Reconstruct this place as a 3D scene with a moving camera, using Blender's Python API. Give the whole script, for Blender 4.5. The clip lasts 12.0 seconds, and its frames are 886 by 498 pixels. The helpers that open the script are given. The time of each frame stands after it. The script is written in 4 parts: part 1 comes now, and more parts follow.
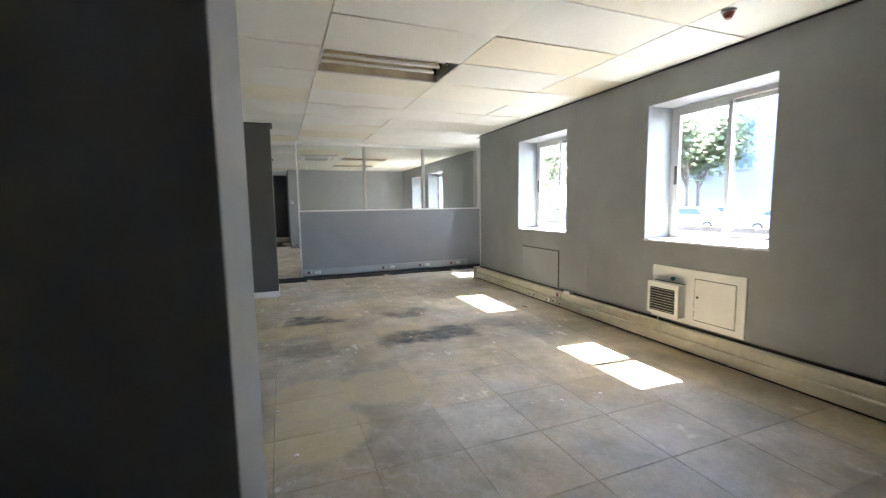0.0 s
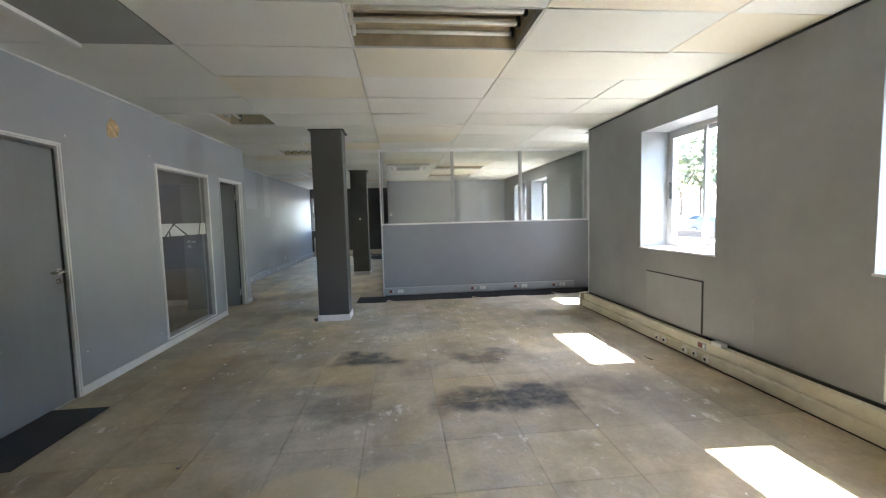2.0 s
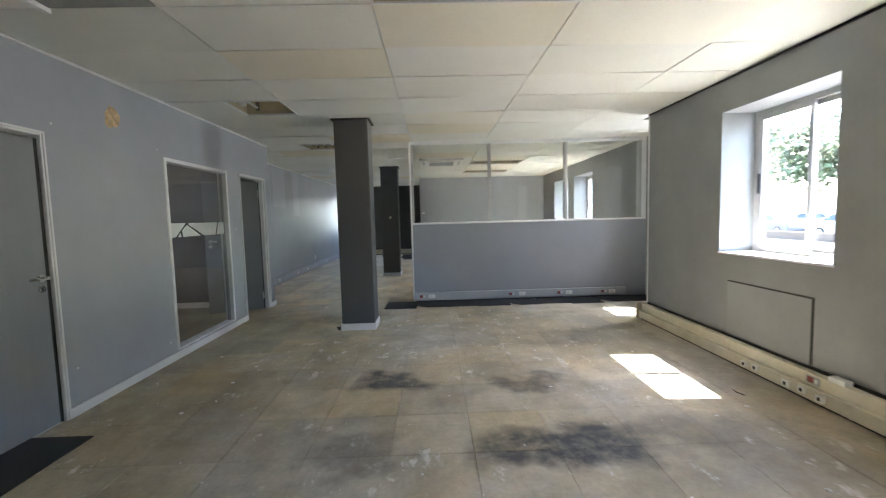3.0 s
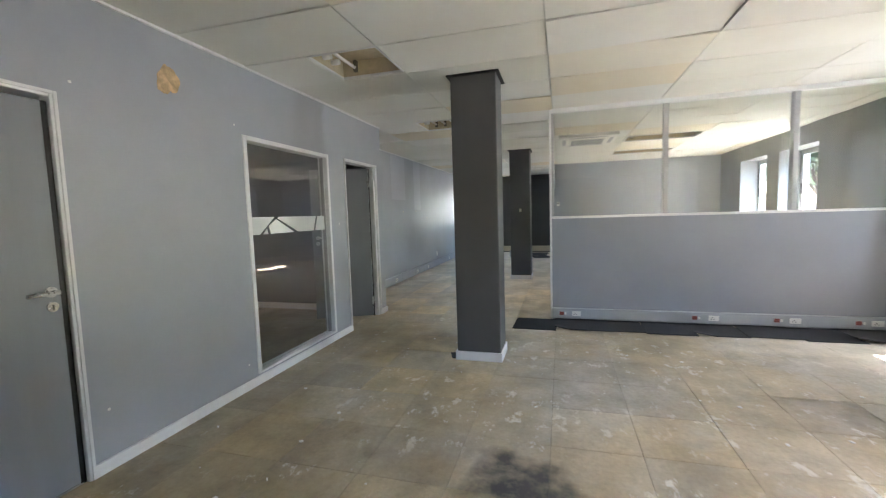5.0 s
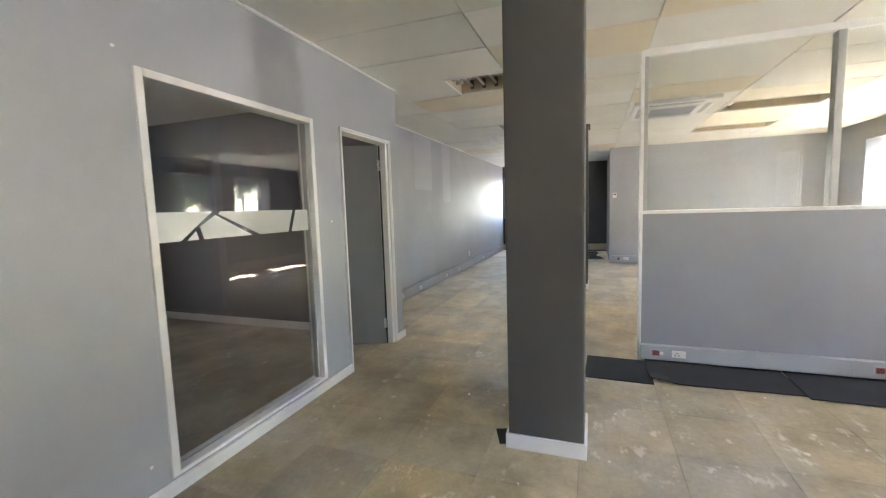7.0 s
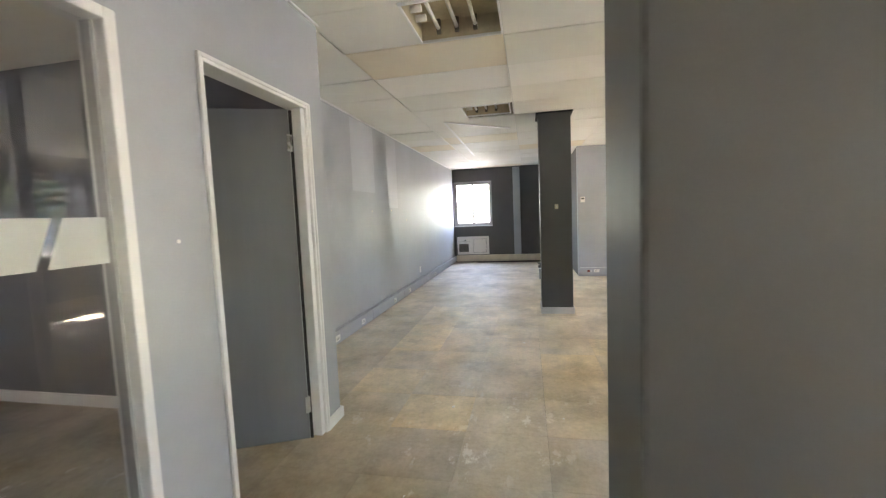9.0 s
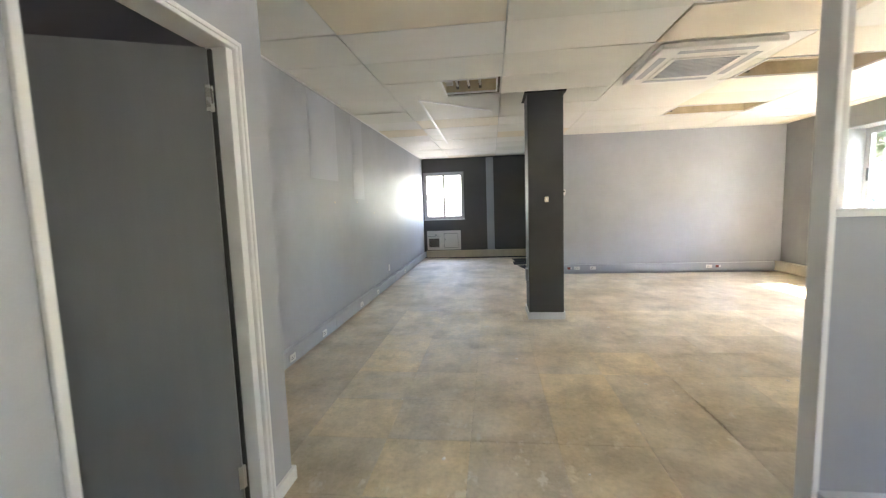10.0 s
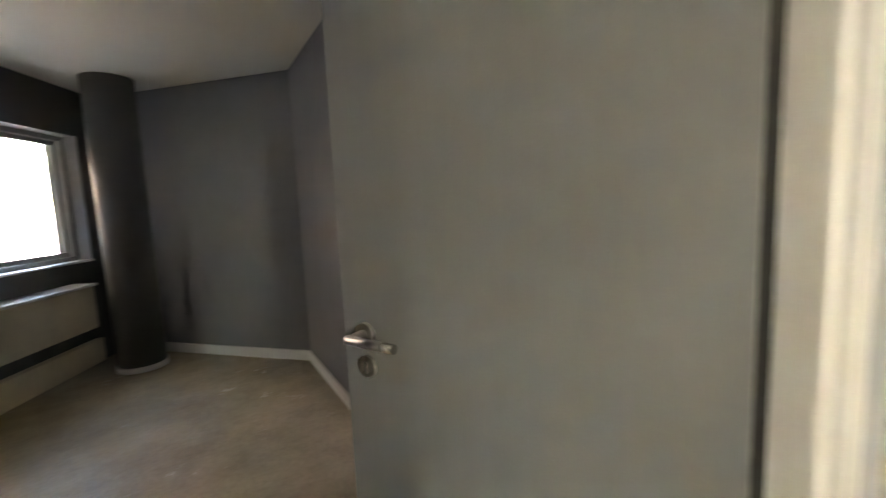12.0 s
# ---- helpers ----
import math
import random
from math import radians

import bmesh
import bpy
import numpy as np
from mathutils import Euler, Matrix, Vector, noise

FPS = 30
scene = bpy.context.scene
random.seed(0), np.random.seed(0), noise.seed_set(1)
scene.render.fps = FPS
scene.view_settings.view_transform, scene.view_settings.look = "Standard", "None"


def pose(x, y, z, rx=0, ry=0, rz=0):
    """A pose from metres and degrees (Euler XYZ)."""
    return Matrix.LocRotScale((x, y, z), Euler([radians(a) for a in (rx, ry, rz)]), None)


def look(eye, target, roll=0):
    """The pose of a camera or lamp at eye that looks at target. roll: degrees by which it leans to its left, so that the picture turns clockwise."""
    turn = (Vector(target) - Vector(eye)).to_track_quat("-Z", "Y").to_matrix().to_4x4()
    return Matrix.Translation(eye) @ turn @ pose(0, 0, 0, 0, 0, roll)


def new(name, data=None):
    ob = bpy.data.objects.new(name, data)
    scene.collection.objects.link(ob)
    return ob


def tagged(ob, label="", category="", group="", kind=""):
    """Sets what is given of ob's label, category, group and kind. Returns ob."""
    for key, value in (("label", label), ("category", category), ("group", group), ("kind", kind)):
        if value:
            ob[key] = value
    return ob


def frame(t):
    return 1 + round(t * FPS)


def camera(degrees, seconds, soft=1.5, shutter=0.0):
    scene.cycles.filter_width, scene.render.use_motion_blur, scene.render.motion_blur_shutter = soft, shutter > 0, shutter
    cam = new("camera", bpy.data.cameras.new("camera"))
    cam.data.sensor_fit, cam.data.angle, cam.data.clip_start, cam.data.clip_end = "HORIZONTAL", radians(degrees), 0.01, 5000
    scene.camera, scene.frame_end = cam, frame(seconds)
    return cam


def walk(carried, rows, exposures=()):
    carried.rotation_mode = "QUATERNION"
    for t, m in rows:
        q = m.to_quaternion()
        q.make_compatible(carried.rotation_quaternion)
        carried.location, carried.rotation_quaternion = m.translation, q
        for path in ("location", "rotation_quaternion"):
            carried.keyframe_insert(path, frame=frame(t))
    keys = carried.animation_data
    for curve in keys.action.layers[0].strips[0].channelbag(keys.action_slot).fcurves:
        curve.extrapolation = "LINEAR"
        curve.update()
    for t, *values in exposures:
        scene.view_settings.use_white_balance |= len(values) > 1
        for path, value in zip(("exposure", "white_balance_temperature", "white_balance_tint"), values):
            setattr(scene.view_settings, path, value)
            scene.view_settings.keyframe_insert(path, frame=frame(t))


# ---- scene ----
cam = camera(93.8, 12.0, soft=1.2, shutter=0.4)
PATH = [
    (0, (0.124, 0.249, 1.358), (0.846, 2.102, 1.149), -0.9),
    (0.5, (0.357, 0.46, 1.364), (0.905, 2.373, 1.16), -1.1),
    (1, (0.553, 0.691, 1.377), (0.961, 2.641, 1.199), -1.1),
    (1.5, (0.662, 0.992, 1.359), (0.953, 2.964, 1.198), -1.3),
    (2, (0.781, 1.27, 1.385), (0.985, 3.254, 1.234), -1.5),
    (2.5, (0.835, 1.579, 1.374), (0.973, 3.569, 1.238), -1.3),
    (3, (0.808, 1.902, 1.392), (0.853, 3.896, 1.237), -1.5),
    (5, (0.586, 3.339, 1.373), (0.037, 5.255, 1.206), -1.8),
    (5.5, (0.486, 3.702, 1.347), (-0.144, 5.592, 1.165), -1.6),
    (6, (0.339, 4.071, 1.351), (-0.338, 5.942, 1.146), -1.6),
    (6.5, (0.236, 4.443, 1.368), (-0.466, 6.304, 1.165), -1.7),
    (8.5, (-0.445, 5.899, 1.377), (-0.94, 7.831, 1.221), -2.3),
    (9, (-0.561, 6.26, 1.358), (-0.967, 8.211, 1.195), -2.4),
    (9.5, (-0.668, 6.581, 1.358), (-0.991, 8.545, 1.165), -3.1),
    (10, (-0.827, 6.94, 1.363), (-1.064, 8.916, 1.159), -1.9),
    (10.5, (-0.929, 7.247, 1.367), (-1.347, 9.193, 1.176), -2.1),
    (11, (-1.131, 7.518, 1.39), (-1.95, 9.334, 1.209), -2.5),
    (11.5, (-1.408, 7.725, 1.401), (-2.693, 9.25, 1.238), -2.6),
    (12, (-1.69, 7.91, 1.39), (-3.4, 8.945, 1.165), -2.5),
]
EXPOSURES = [(0.0, 5.05, 6250, 12), (2.5, 4.9, 6250, 12), (5.5, 5.5, 6500, 15), (8.5, 5.95, 7100, 17), (9.5, 6.05, 7100, 17), (10.5, 5.7, 6950, 15), (11.5, 6.0, 7050, 16), (12.0, 6.6, 8200, 15)]
walk(cam, [(t, look(eye, target, roll)) for t, eye, target, roll in PATH], EXPOSURES)

# ---- light ----
SUN_ELEVATION = 56.5
world = bpy.data.worlds.new("sky_world")
scene.world = world
world.use_nodes = True
sky = world.node_tree.nodes.new("ShaderNodeTexSky")
sky.sky_type, sky.sun_disc = "NISHITA", False
sky.sun_elevation, sky.sun_rotation = radians(SUN_ELEVATION), radians(93)
world.node_tree.nodes["Background"].inputs["Strength"].default_value = 0.15
world.node_tree.links.new(sky.outputs[0], world.node_tree.nodes["Background"].inputs["Color"])
sun_data = bpy.data.lights.new("sun", "SUN")
sun_data.energy, sun_data.angle, sun_data.color = 4.2, radians(0.5), (1.0, 0.95, 0.87)
sun = new("sun", sun_data)
se = radians(SUN_ELEVATION)
sun.matrix_world = look((30, 3, 40), (30 - math.cos(se) * math.cos(radians(3)), 3 + math.cos(se) * math.sin(radians(3)), 40 - math.sin(se)))

# skylight filling the openings that look only at open sky
def window_light(name, m, w, h, power):
    d = bpy.data.lights.new(name, "AREA")
    d.shape, d.size, d.size_y, d.energy, d.color = "RECTANGLE", w, h, power, (0.93, 0.96, 1.0)
    new(name, d).matrix_world = m


window_light("north_window_light", look((-2.082, 18.04, 1.65), (-2.082, 17.0, 1.65)), 1.0, 1.2, 0.28)
window_light("set_back_window_light", look((4.77, 7.53, 1.64), (3.0, 7.53, 1.64)), 0.6, 1.25, 1.8)

# ---- materials ----
def nodes_of(name):
    m = bpy.data.materials.new(name)
    m.use_nodes = True
    return m, m.node_tree.nodes, m.node_tree.links, m.node_tree.nodes["Principled BSDF"]


def noise_node(nodes, links, scale, detail=4.0, rough=0.6, stretch=(1, 1, 1), coord="Object"):
    tc, mp, nz = nodes.new("ShaderNodeTexCoord"), nodes.new("ShaderNodeMapping"), nodes.new("ShaderNodeTexNoise")
    mp.inputs["Scale"].default_value = stretch
    nz.inputs["Scale"].default_value, nz.inputs["Detail"].default_value, nz.inputs["Roughness"].default_value = scale, detail, rough
    links.new(nodes.new("ShaderNodeNewGeometry").outputs["Position"] if coord == "World" else tc.outputs[coord], mp.inputs[0])
    links.new(mp.outputs[0], nz.inputs["Vector"])
    return nz.outputs["Fac"]


def ramp(nodes, links, fac, stops):
    r = nodes.new("ShaderNodeValToRGB")
    e = r.color_ramp.elements
    while len(e) < len(stops):
        e.new(0.5)
    for k, (p, c) in enumerate(stops):
        e[k].position, e[k].color = p, (*c, 1)
    links.new(fac, r.inputs[0])
    return r.outputs[0]


def mix(nodes, links, fac, a, b, mode="MIX"):
    n = nodes.new("ShaderNodeMix")
    n.data_type, n.blend_type = "RGBA", mode
    for sock, v in ((n.inputs[0], fac), (n.inputs[6], a), (n.inputs[7], b)):
        if hasattr(v, "links"):
            links.new(v, sock)
        else:
            sock.default_value = v if isinstance(v, float) else (*v, 1)
    return n.outputs[2]


def bump(nodes, links, bsdf, fac, strength, dist=0.002):
    b = nodes.new("ShaderNodeBump")
    b.inputs["Strength"].default_value, b.inputs["Distance"].default_value = strength, dist
    links.new(fac, b.inputs["Height"])
    links.new(b.outputs[0], bsdf.inputs["Normal"])


def paint(name, colour, rough=0.5, spread=0.12, grain=220.0, big=1.3, relief=0.25, metal=0.0, stretch=(1, 1, 1)):
    """Painted or moulded surface: broad stains, roller grain, uneven gloss."""
    m, n, l, b = nodes_of(name)
    lo, hi = [c * (1 - spread) for c in colour], [min(1, c * (1 + spread)) for c in colour]
    wide = noise_node(n, l, big, 6.0, 0.65, stretch)
    col = ramp(n, l, wide, [(0.3, lo), (0.7, hi)])
    fine = noise_node(n, l, grain, 2.0)
    col = mix(n, l, 0.05, col, ramp(n, l, fine, [(0.3, (0.2, 0.2, 0.2)), (0.7, (1, 1, 1))]), "MULTIPLY")
    l.new(col, b.inputs["Base Color"])
    rr = n.new("ShaderNodeMapRange")
    rr.inputs[3].default_value, rr.inputs[4].default_value = max(0.05, rough - 0.1), min(1, rough + 0.1)
    l.new(wide, rr.inputs[0])
    l.new(rr.outputs[0], b.inputs["Roughness"])
    b.inputs["Metallic"].default_value = metal
    if relief:
        bump(n, l, b, fine, relief, 0.0008)
    return m


def glass_material(name, tint=(1, 1, 1), rough=0.0):
    m, n, l, b = nodes_of(name)
    b.inputs["Base Color"].default_value = (*tint, 1)
    b.inputs["Roughness"].default_value, b.inputs["IOR"].default_value = rough, 1.45
    b.inputs["Transmission Weight"].default_value = 1.0
    return m


def thin_glass(name):
    """A thin clear pane: straight through, with a mirror gloss that grows at grazing angles."""
    m, n, l, b = nodes_of(name)
    clear, gloss, mixer, lw = n.new("ShaderNodeBsdfTransparent"), n.new("ShaderNodeBsdfGlossy"), n.new("ShaderNodeMixShader"), n.new("ShaderNodeLayerWeight")
    clear.inputs["Color"].default_value = (0.95, 0.965, 0.955, 1)
    gloss.inputs["Roughness"].default_value = 0.0
    lw.inputs["Blend"].default_value = 0.5
    power, rise = n.new("ShaderNodeMath"), n.new("ShaderNodeMath")
    power.operation, rise.operation = "POWER", "MULTIPLY_ADD"
    power.inputs[1].default_value, rise.inputs[1].default_value, rise.inputs[2].default_value = 5.0, 0.9, 0.04
    l.new(lw.outputs["Facing"], power.inputs[0]), l.new(power.outputs[0], rise.inputs[0]), l.new(rise.outputs[0], mixer.inputs[0])
    l.new(clear.outputs[0], mixer.inputs[1]), l.new(gloss.outputs[0], mixer.inputs[2])
    l.new(mixer.outputs[0], n["Material Output"].inputs["Surface"])
    n.remove(b)
    return m


WALL_GREY = paint("wall_grey_paint", (0.4, 0.42, 0.458), 0.55, 0.07)
# blue-grey wall paint again, darkened for the weaker light on the partition face
PANEL_DIMMED = paint("partition_dimmed_blue_grey", (0.3, 0.312, 0.35), 0.45, 0.06)
# wall grey at half value: the side room's dimness is put into its colour
SIDE_SHADED = paint("side_room_shaded_grey", (0.2, 0.21, 0.228), 0.75, 0.1)
# the grey wall paint made darker, since the window wall stands against the light
WALL_DIMMED = paint("backlit_wall_grey_paint", (0.26, 0.268, 0.268), 0.55, 0.17, big=0.9)
CHARCOAL = paint("charcoal_paint", (0.095, 0.094, 0.094), 0.55, 0.1)
WHITE = paint("white_gloss_paint", (0.78, 0.78, 0.78), 0.35, 0.06)
# pale reveal paint, colour darkened to hold back the window light on it
REVEAL = paint("reveal_toned_down_paint", (0.23, 0.237, 0.25), 0.5, 0.05)
DOOR_GREY = paint("door_grey_paint", (0.25, 0.265, 0.285), 0.45, 0.08, stretch=(3, 3, 0.3))
# door grey with the shade of the open leaf's dim spot mixed in
DOOR_SHADED = paint("shaded_grey_door_paint", (0.2, 0.207, 0.215), 0.45, 0.08, stretch=(3, 3, 0.3))
ALU = paint("grey_aluminium", (0.45, 0.45, 0.45), 0.4, 0.06, metal=0.3, relief=0.05)
STEEL = paint("brushed_steel", (0.55, 0.55, 0.54), 0.28, 0.08, metal=1.0, relief=0.1)
CREAM = paint("cream_trunking_plastic", (0.66, 0.6, 0.47), 0.45, 0.14, big=3.0)
TRUNK_GREY = paint("grey_trunking_paint", (0.42, 0.44, 0.48), 0.4, 0.08)
PLASTIC = paint("white_plastic", (0.8, 0.79, 0.76), 0.4, 0.05, relief=0.05)
# black rubber and plastic; also painted shade in gaps and recesses
DARK = paint("black_rubber_and_gap_shade", (0.02, 0.02, 0.02), 0.6, 0.2)
RED = paint("red_plastic", (0.28, 0.07, 0.06), 0.4, 0.1)
GREEN = paint("green_plastic", (0.02, 0.12, 0.09), 0.4, 0.1)
HOUSING = paint("yellowed_light_housing", (0.52, 0.44, 0.3), 0.4, 0.22, big=5.0)
TUBE = paint("fluorescent_tube", (0.85, 0.85, 0.82), 0.3, 0.03, relief=0)
PLENUM = paint("plenum_concrete", (0.18, 0.16, 0.13), 0.9, 0.25)
CARPET = paint("charcoal_carpet", (0.035, 0.035, 0.04), 0.95, 0.3, grain=400, relief=0.9)
PLASTER = paint("bare_plaster", (0.62, 0.45, 0.25), 0.9, 0.35, grain=60, big=18, relief=0.9)
FROST = paint("frosted_film", (0.62, 0.64, 0.63), 0.6, 0.04)
GLASS = glass_material("clear_glass", (0.97, 0.98, 0.97))
THIN_GLASS = thin_glass("thin_window_glass")
DULL = paint("dull_grey_cover", (0.3, 0.3, 0.29), 0.6, 0.06)
# lighter wall grey: sheen on the long wall put into colour
SHEEN_PATCH = paint("wall_paint_sheen", (0.45, 0.475, 0.52), 0.45, 0.06)
DARK_GRILLE = paint("dusty_grille", (0.33, 0.31, 0.27), 0.55, 0.3, big=20)


def floor_material():
    """Bare screed with old glue: brown and grey fields, dark damp blots, white scrapes, swept arcs."""
    m, n, l, b = nodes_of("worn_screed_floor")
    wide = noise_node(n, l, 0.42, 5.0, 0.6, coord="World")
    col = ramp(n, l, wide, [(0.34, (0.33, 0.29, 0.225)), (0.46, (0.43, 0.36, 0.255)), (0.54, (0.42, 0.385, 0.33)), (0.66, (0.48, 0.44, 0.385))])
    # paler screed tone towards the rear part, browner towards the inner wall
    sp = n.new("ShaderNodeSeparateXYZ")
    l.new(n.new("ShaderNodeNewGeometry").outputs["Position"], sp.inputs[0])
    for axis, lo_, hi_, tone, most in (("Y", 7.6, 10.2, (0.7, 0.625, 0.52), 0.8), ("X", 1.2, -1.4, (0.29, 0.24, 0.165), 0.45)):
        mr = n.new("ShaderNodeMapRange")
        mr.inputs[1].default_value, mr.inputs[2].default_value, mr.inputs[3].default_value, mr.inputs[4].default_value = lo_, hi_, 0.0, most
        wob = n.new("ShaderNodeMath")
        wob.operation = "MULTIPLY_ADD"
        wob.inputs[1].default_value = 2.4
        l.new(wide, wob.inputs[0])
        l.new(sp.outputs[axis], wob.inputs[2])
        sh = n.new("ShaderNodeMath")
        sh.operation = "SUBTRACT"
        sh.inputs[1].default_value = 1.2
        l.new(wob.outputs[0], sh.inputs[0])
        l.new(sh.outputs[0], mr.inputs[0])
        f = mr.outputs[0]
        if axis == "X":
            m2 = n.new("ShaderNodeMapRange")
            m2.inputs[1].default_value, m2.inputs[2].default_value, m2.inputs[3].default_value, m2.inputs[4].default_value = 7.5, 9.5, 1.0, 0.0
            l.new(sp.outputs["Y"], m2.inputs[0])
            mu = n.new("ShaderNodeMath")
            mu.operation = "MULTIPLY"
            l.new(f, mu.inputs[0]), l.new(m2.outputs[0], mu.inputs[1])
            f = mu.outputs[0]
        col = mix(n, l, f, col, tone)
    mid = noise_node(n, l, 2.6, 8.0, 0.72, coord="World")
    col = mix(n, l, 0.65, col, ramp(n, l, mid, [(0.3, (0.5, 0.5, 0.5)), (0.5, (0.9, 0.9, 0.9)), (0.72, (1.2, 1.2, 1.22))]), "MULTIPLY")
    grain = noise_node(n, l, 34.0, 8.0, 0.75, coord="World")
    col = mix(n, l, 0.3, col, ramp(n, l, grain, [(0.28, (0.42, 0.41, 0.39)), (0.5, (0.95, 0.95, 0.95)), (0.66, (1.2, 1.2, 1.2))]), "MULTIPLY")
    scrape = ramp(n, l, noise_node(n, l, 3.4, 12.0, 0.78, (1.5, 1, 1), coord="World"), [(0.585, (0, 0, 0)), (0.64, (1, 1, 1))])
    gate = ramp(n, l, noise_node(n, l, 0.8, 2.0, coord="World"), [(0.42, (0, 0, 0)), (0.56, (0.9, 0.9, 0.9))])
    col = mix(n, l, mix(n, l, 1.0, scrape, gate, "MULTIPLY"), col, (0.62, 0.6, 0.56))
    # pale skim left in ragged fields, brown glue in others
    field = noise_node(n, l, 1.15, 9.0, 0.62, (1.0, 0.8, 1), coord="World")
    col = mix(n, l, 0.52, col, ramp(n, l, field, [(0.36, (0.7, 0.66, 0.56)), (0.46, (0.93, 0.9, 0.83)), (0.52, (1.0, 1.0, 1.0)), (0.56, (1.16, 1.17, 1.2)), (0.68, (1.28, 1.3, 1.35))]), "MULTIPLY")
    # long drag marks
    drag = noise_node(n, l, 1.8, 7.0, 0.7, (2.0, 0.6, 1), coord="World")
    col = mix(n, l, 0.28, col, ramp(n, l, drag, [(0.32, (0.68, 0.67, 0.65)), (0.5, (1.0, 1.0, 1.0)), (0.66, (1.2, 1.2, 1.2))]), "MULTIPLY")
    # every square has taken its dirt and glue a little differently
    per = n.new("ShaderNodeObjectInfo")
    col = mix(n, l, 0.3, col, ramp(n, l, per.outputs["Random"], [(0.0, (0.78, 0.78, 0.8)), (0.5, (1.0, 0.99, 0.96)), (1.0, (1.16, 1.13, 1.06))]), "MULTIPLY")
    stain_grain = noise_node(n, l, 9.0, 8.0, 0.7, coord="World")
    # damp stains with their own places; the one at (-0.4, 7.6) paints the column's shading
    where = n.new("ShaderNodeNewGeometry")
    warp = n.new("ShaderNodeTexNoise")
    warp.inputs["Scale"].default_value, warp.inputs["Detail"].default_value = 3.0, 6.0
    l.new(where.outputs["Position"], warp.inputs["Vector"])
    wv = n.new("ShaderNodeVectorMath")
    wv.operation = "MULTIPLY_ADD"
    wv.inputs[1].default_value, wv.inputs[2].default_value = (1.0, 1.0, 0), (-0.5, -0.5, 0)
    l.new(warp.outputs["Color"], wv.inputs[0])
    ad = n.new("ShaderNodeVectorMath")
    ad.operation = "ADD"
    l.new(where.outputs["Position"], ad.inputs[0])
    l.new(wv.outputs[0], ad.inputs[1])
    for x, y, rx, ry, dark in ((0.47, 5.36, 0.45, 0.34, 1.0), (1.62, 4.3, 0.75, 0.32, 1.0), (1.52, 5.32, 0.45, 0.26, 0.7), (0.3, 4.25, 0.4, 0.28, 0.5), (-0.4, 7.6, 0.8, 0.5, 0.5), (2.5, 4.4, 0.6, 0.3, 0.4)):
        mp = n.new("ShaderNodeMapping")
        mp.vector_type = "TEXTURE"
        mp.inputs["Location"].default_value, mp.inputs["Scale"].default_value = (x, y, 0), (rx, ry, 1)
        l.new(ad.outputs[0], mp.inputs[0])
        g = n.new("ShaderNodeTexGradient")
        g.gradient_type = "SPHERICAL"
        l.new(mp.outputs[0], g.inputs[0])
        f = ramp(n, l, g.outputs["Fac"], [(0.03, (0, 0, 0)), (0.6, (dark, dark, dark))])
        f = mix(n, l, 1.0, f, ramp(n, l, stain_grain, [(0.35, (0.6, 0.6, 0.6)), (0.55, (1, 1, 1))]), "MULTIPLY")
        col = mix(n, l, f, col, (0.06, 0.057, 0.056))
    # pale yellowish tiles and swept arcs near the entrance, dusty sweeps further on
    for x, y, s in ((0.2, 1.9, 1.3), (-1.9, 11.2, 2.2)):
        mp = n.new("ShaderNodeMapping")
        mp.vector_type = "TEXTURE"
        mp.inputs["Location"].default_value, mp.inputs["Scale"].default_value = (x, y, 0), (s, s, 1)
        l.new(ad.outputs[0], mp.inputs[0])
        w = n.new("ShaderNodeTexWave")
        w.wave_type, w.rings_direction = "RINGS", "SPHERICAL"
        w.inputs["Scale"].default_value, w.inputs["Distortion"].default_value, w.inputs["Detail"].default_value = 2.1, 9.0, 6.0
        l.new(mp.outputs[0], w.inputs[0])
        g = n.new("ShaderNodeTexGradient")
        g.gradient_type = "SPHERICAL"
        l.new(mp.outputs[0], g.inputs[0])
        f = mix(n, l, 1.0, ramp(n, l, w.outputs["Fac"], [(0.7, (0, 0, 0)), (1.0, (0.22, 0.22, 0.22))]), ramp(n, l, g.outputs["Fac"], [(0.0, (0, 0, 0)), (0.5, (1, 1, 1))]), "MULTIPLY")
        col = mix(n, l, f, col, (0.5, 0.49, 0.47))
    # a few squares near the entrance keep a yellow glue film
    for x, y, rx, ry in ((0.27, 2.75, 0.26, 0.26), (0.77, 3.25, 0.26, 0.26), (0.27, 3.25, 0.26, 0.26)):
        mp = n.new("ShaderNodeMapping")
        mp.vector_type = "TEXTURE"
        mp.inputs["Location"].default_value, mp.inputs["Scale"].default_value = (x, y, 0), (rx * 1.35, ry * 1.35, 1)
        l.new(where.outputs["Position"], mp.inputs[0])
        g = n.new("ShaderNodeTexGradient")
        g.gradient_type = "SPHERICAL"
        l.new(mp.outputs[0], g.inputs[0])
        col = mix(n, l, ramp(n, l, g.outputs["Fac"], [(0.05, (0, 0, 0)), (0.2, (0.5, 0.5, 0.5))]), col, (0.5, 0.42, 0.25))
    # torn glue and skim left in fields of their own
    flake = ramp(n, l, noise_node(n, l, 5.5, 10.0, 0.68, (1.4, 0.8, 1), coord="World"), [(0.575, (0, 0, 0)), (0.63, (0.8, 0.8, 0.8))])
    for x, y, rx, ry in ((-0.3, 6.15, 0.9, 0.75), (0.55, 3.95, 0.4, 0.6), (1.2, 7.4, 1.7, 0.8), (-1.0, 8.9, 1.0, 0.8), (3.0, 4.0, 0.5, 0.5), (0.5, 6.2, 0.7, 0.6), (1.9, 6.2, 0.9, 0.7), (-0.9, 2.9, 0.6, 0.5)):
        mp = n.new("ShaderNodeMapping")
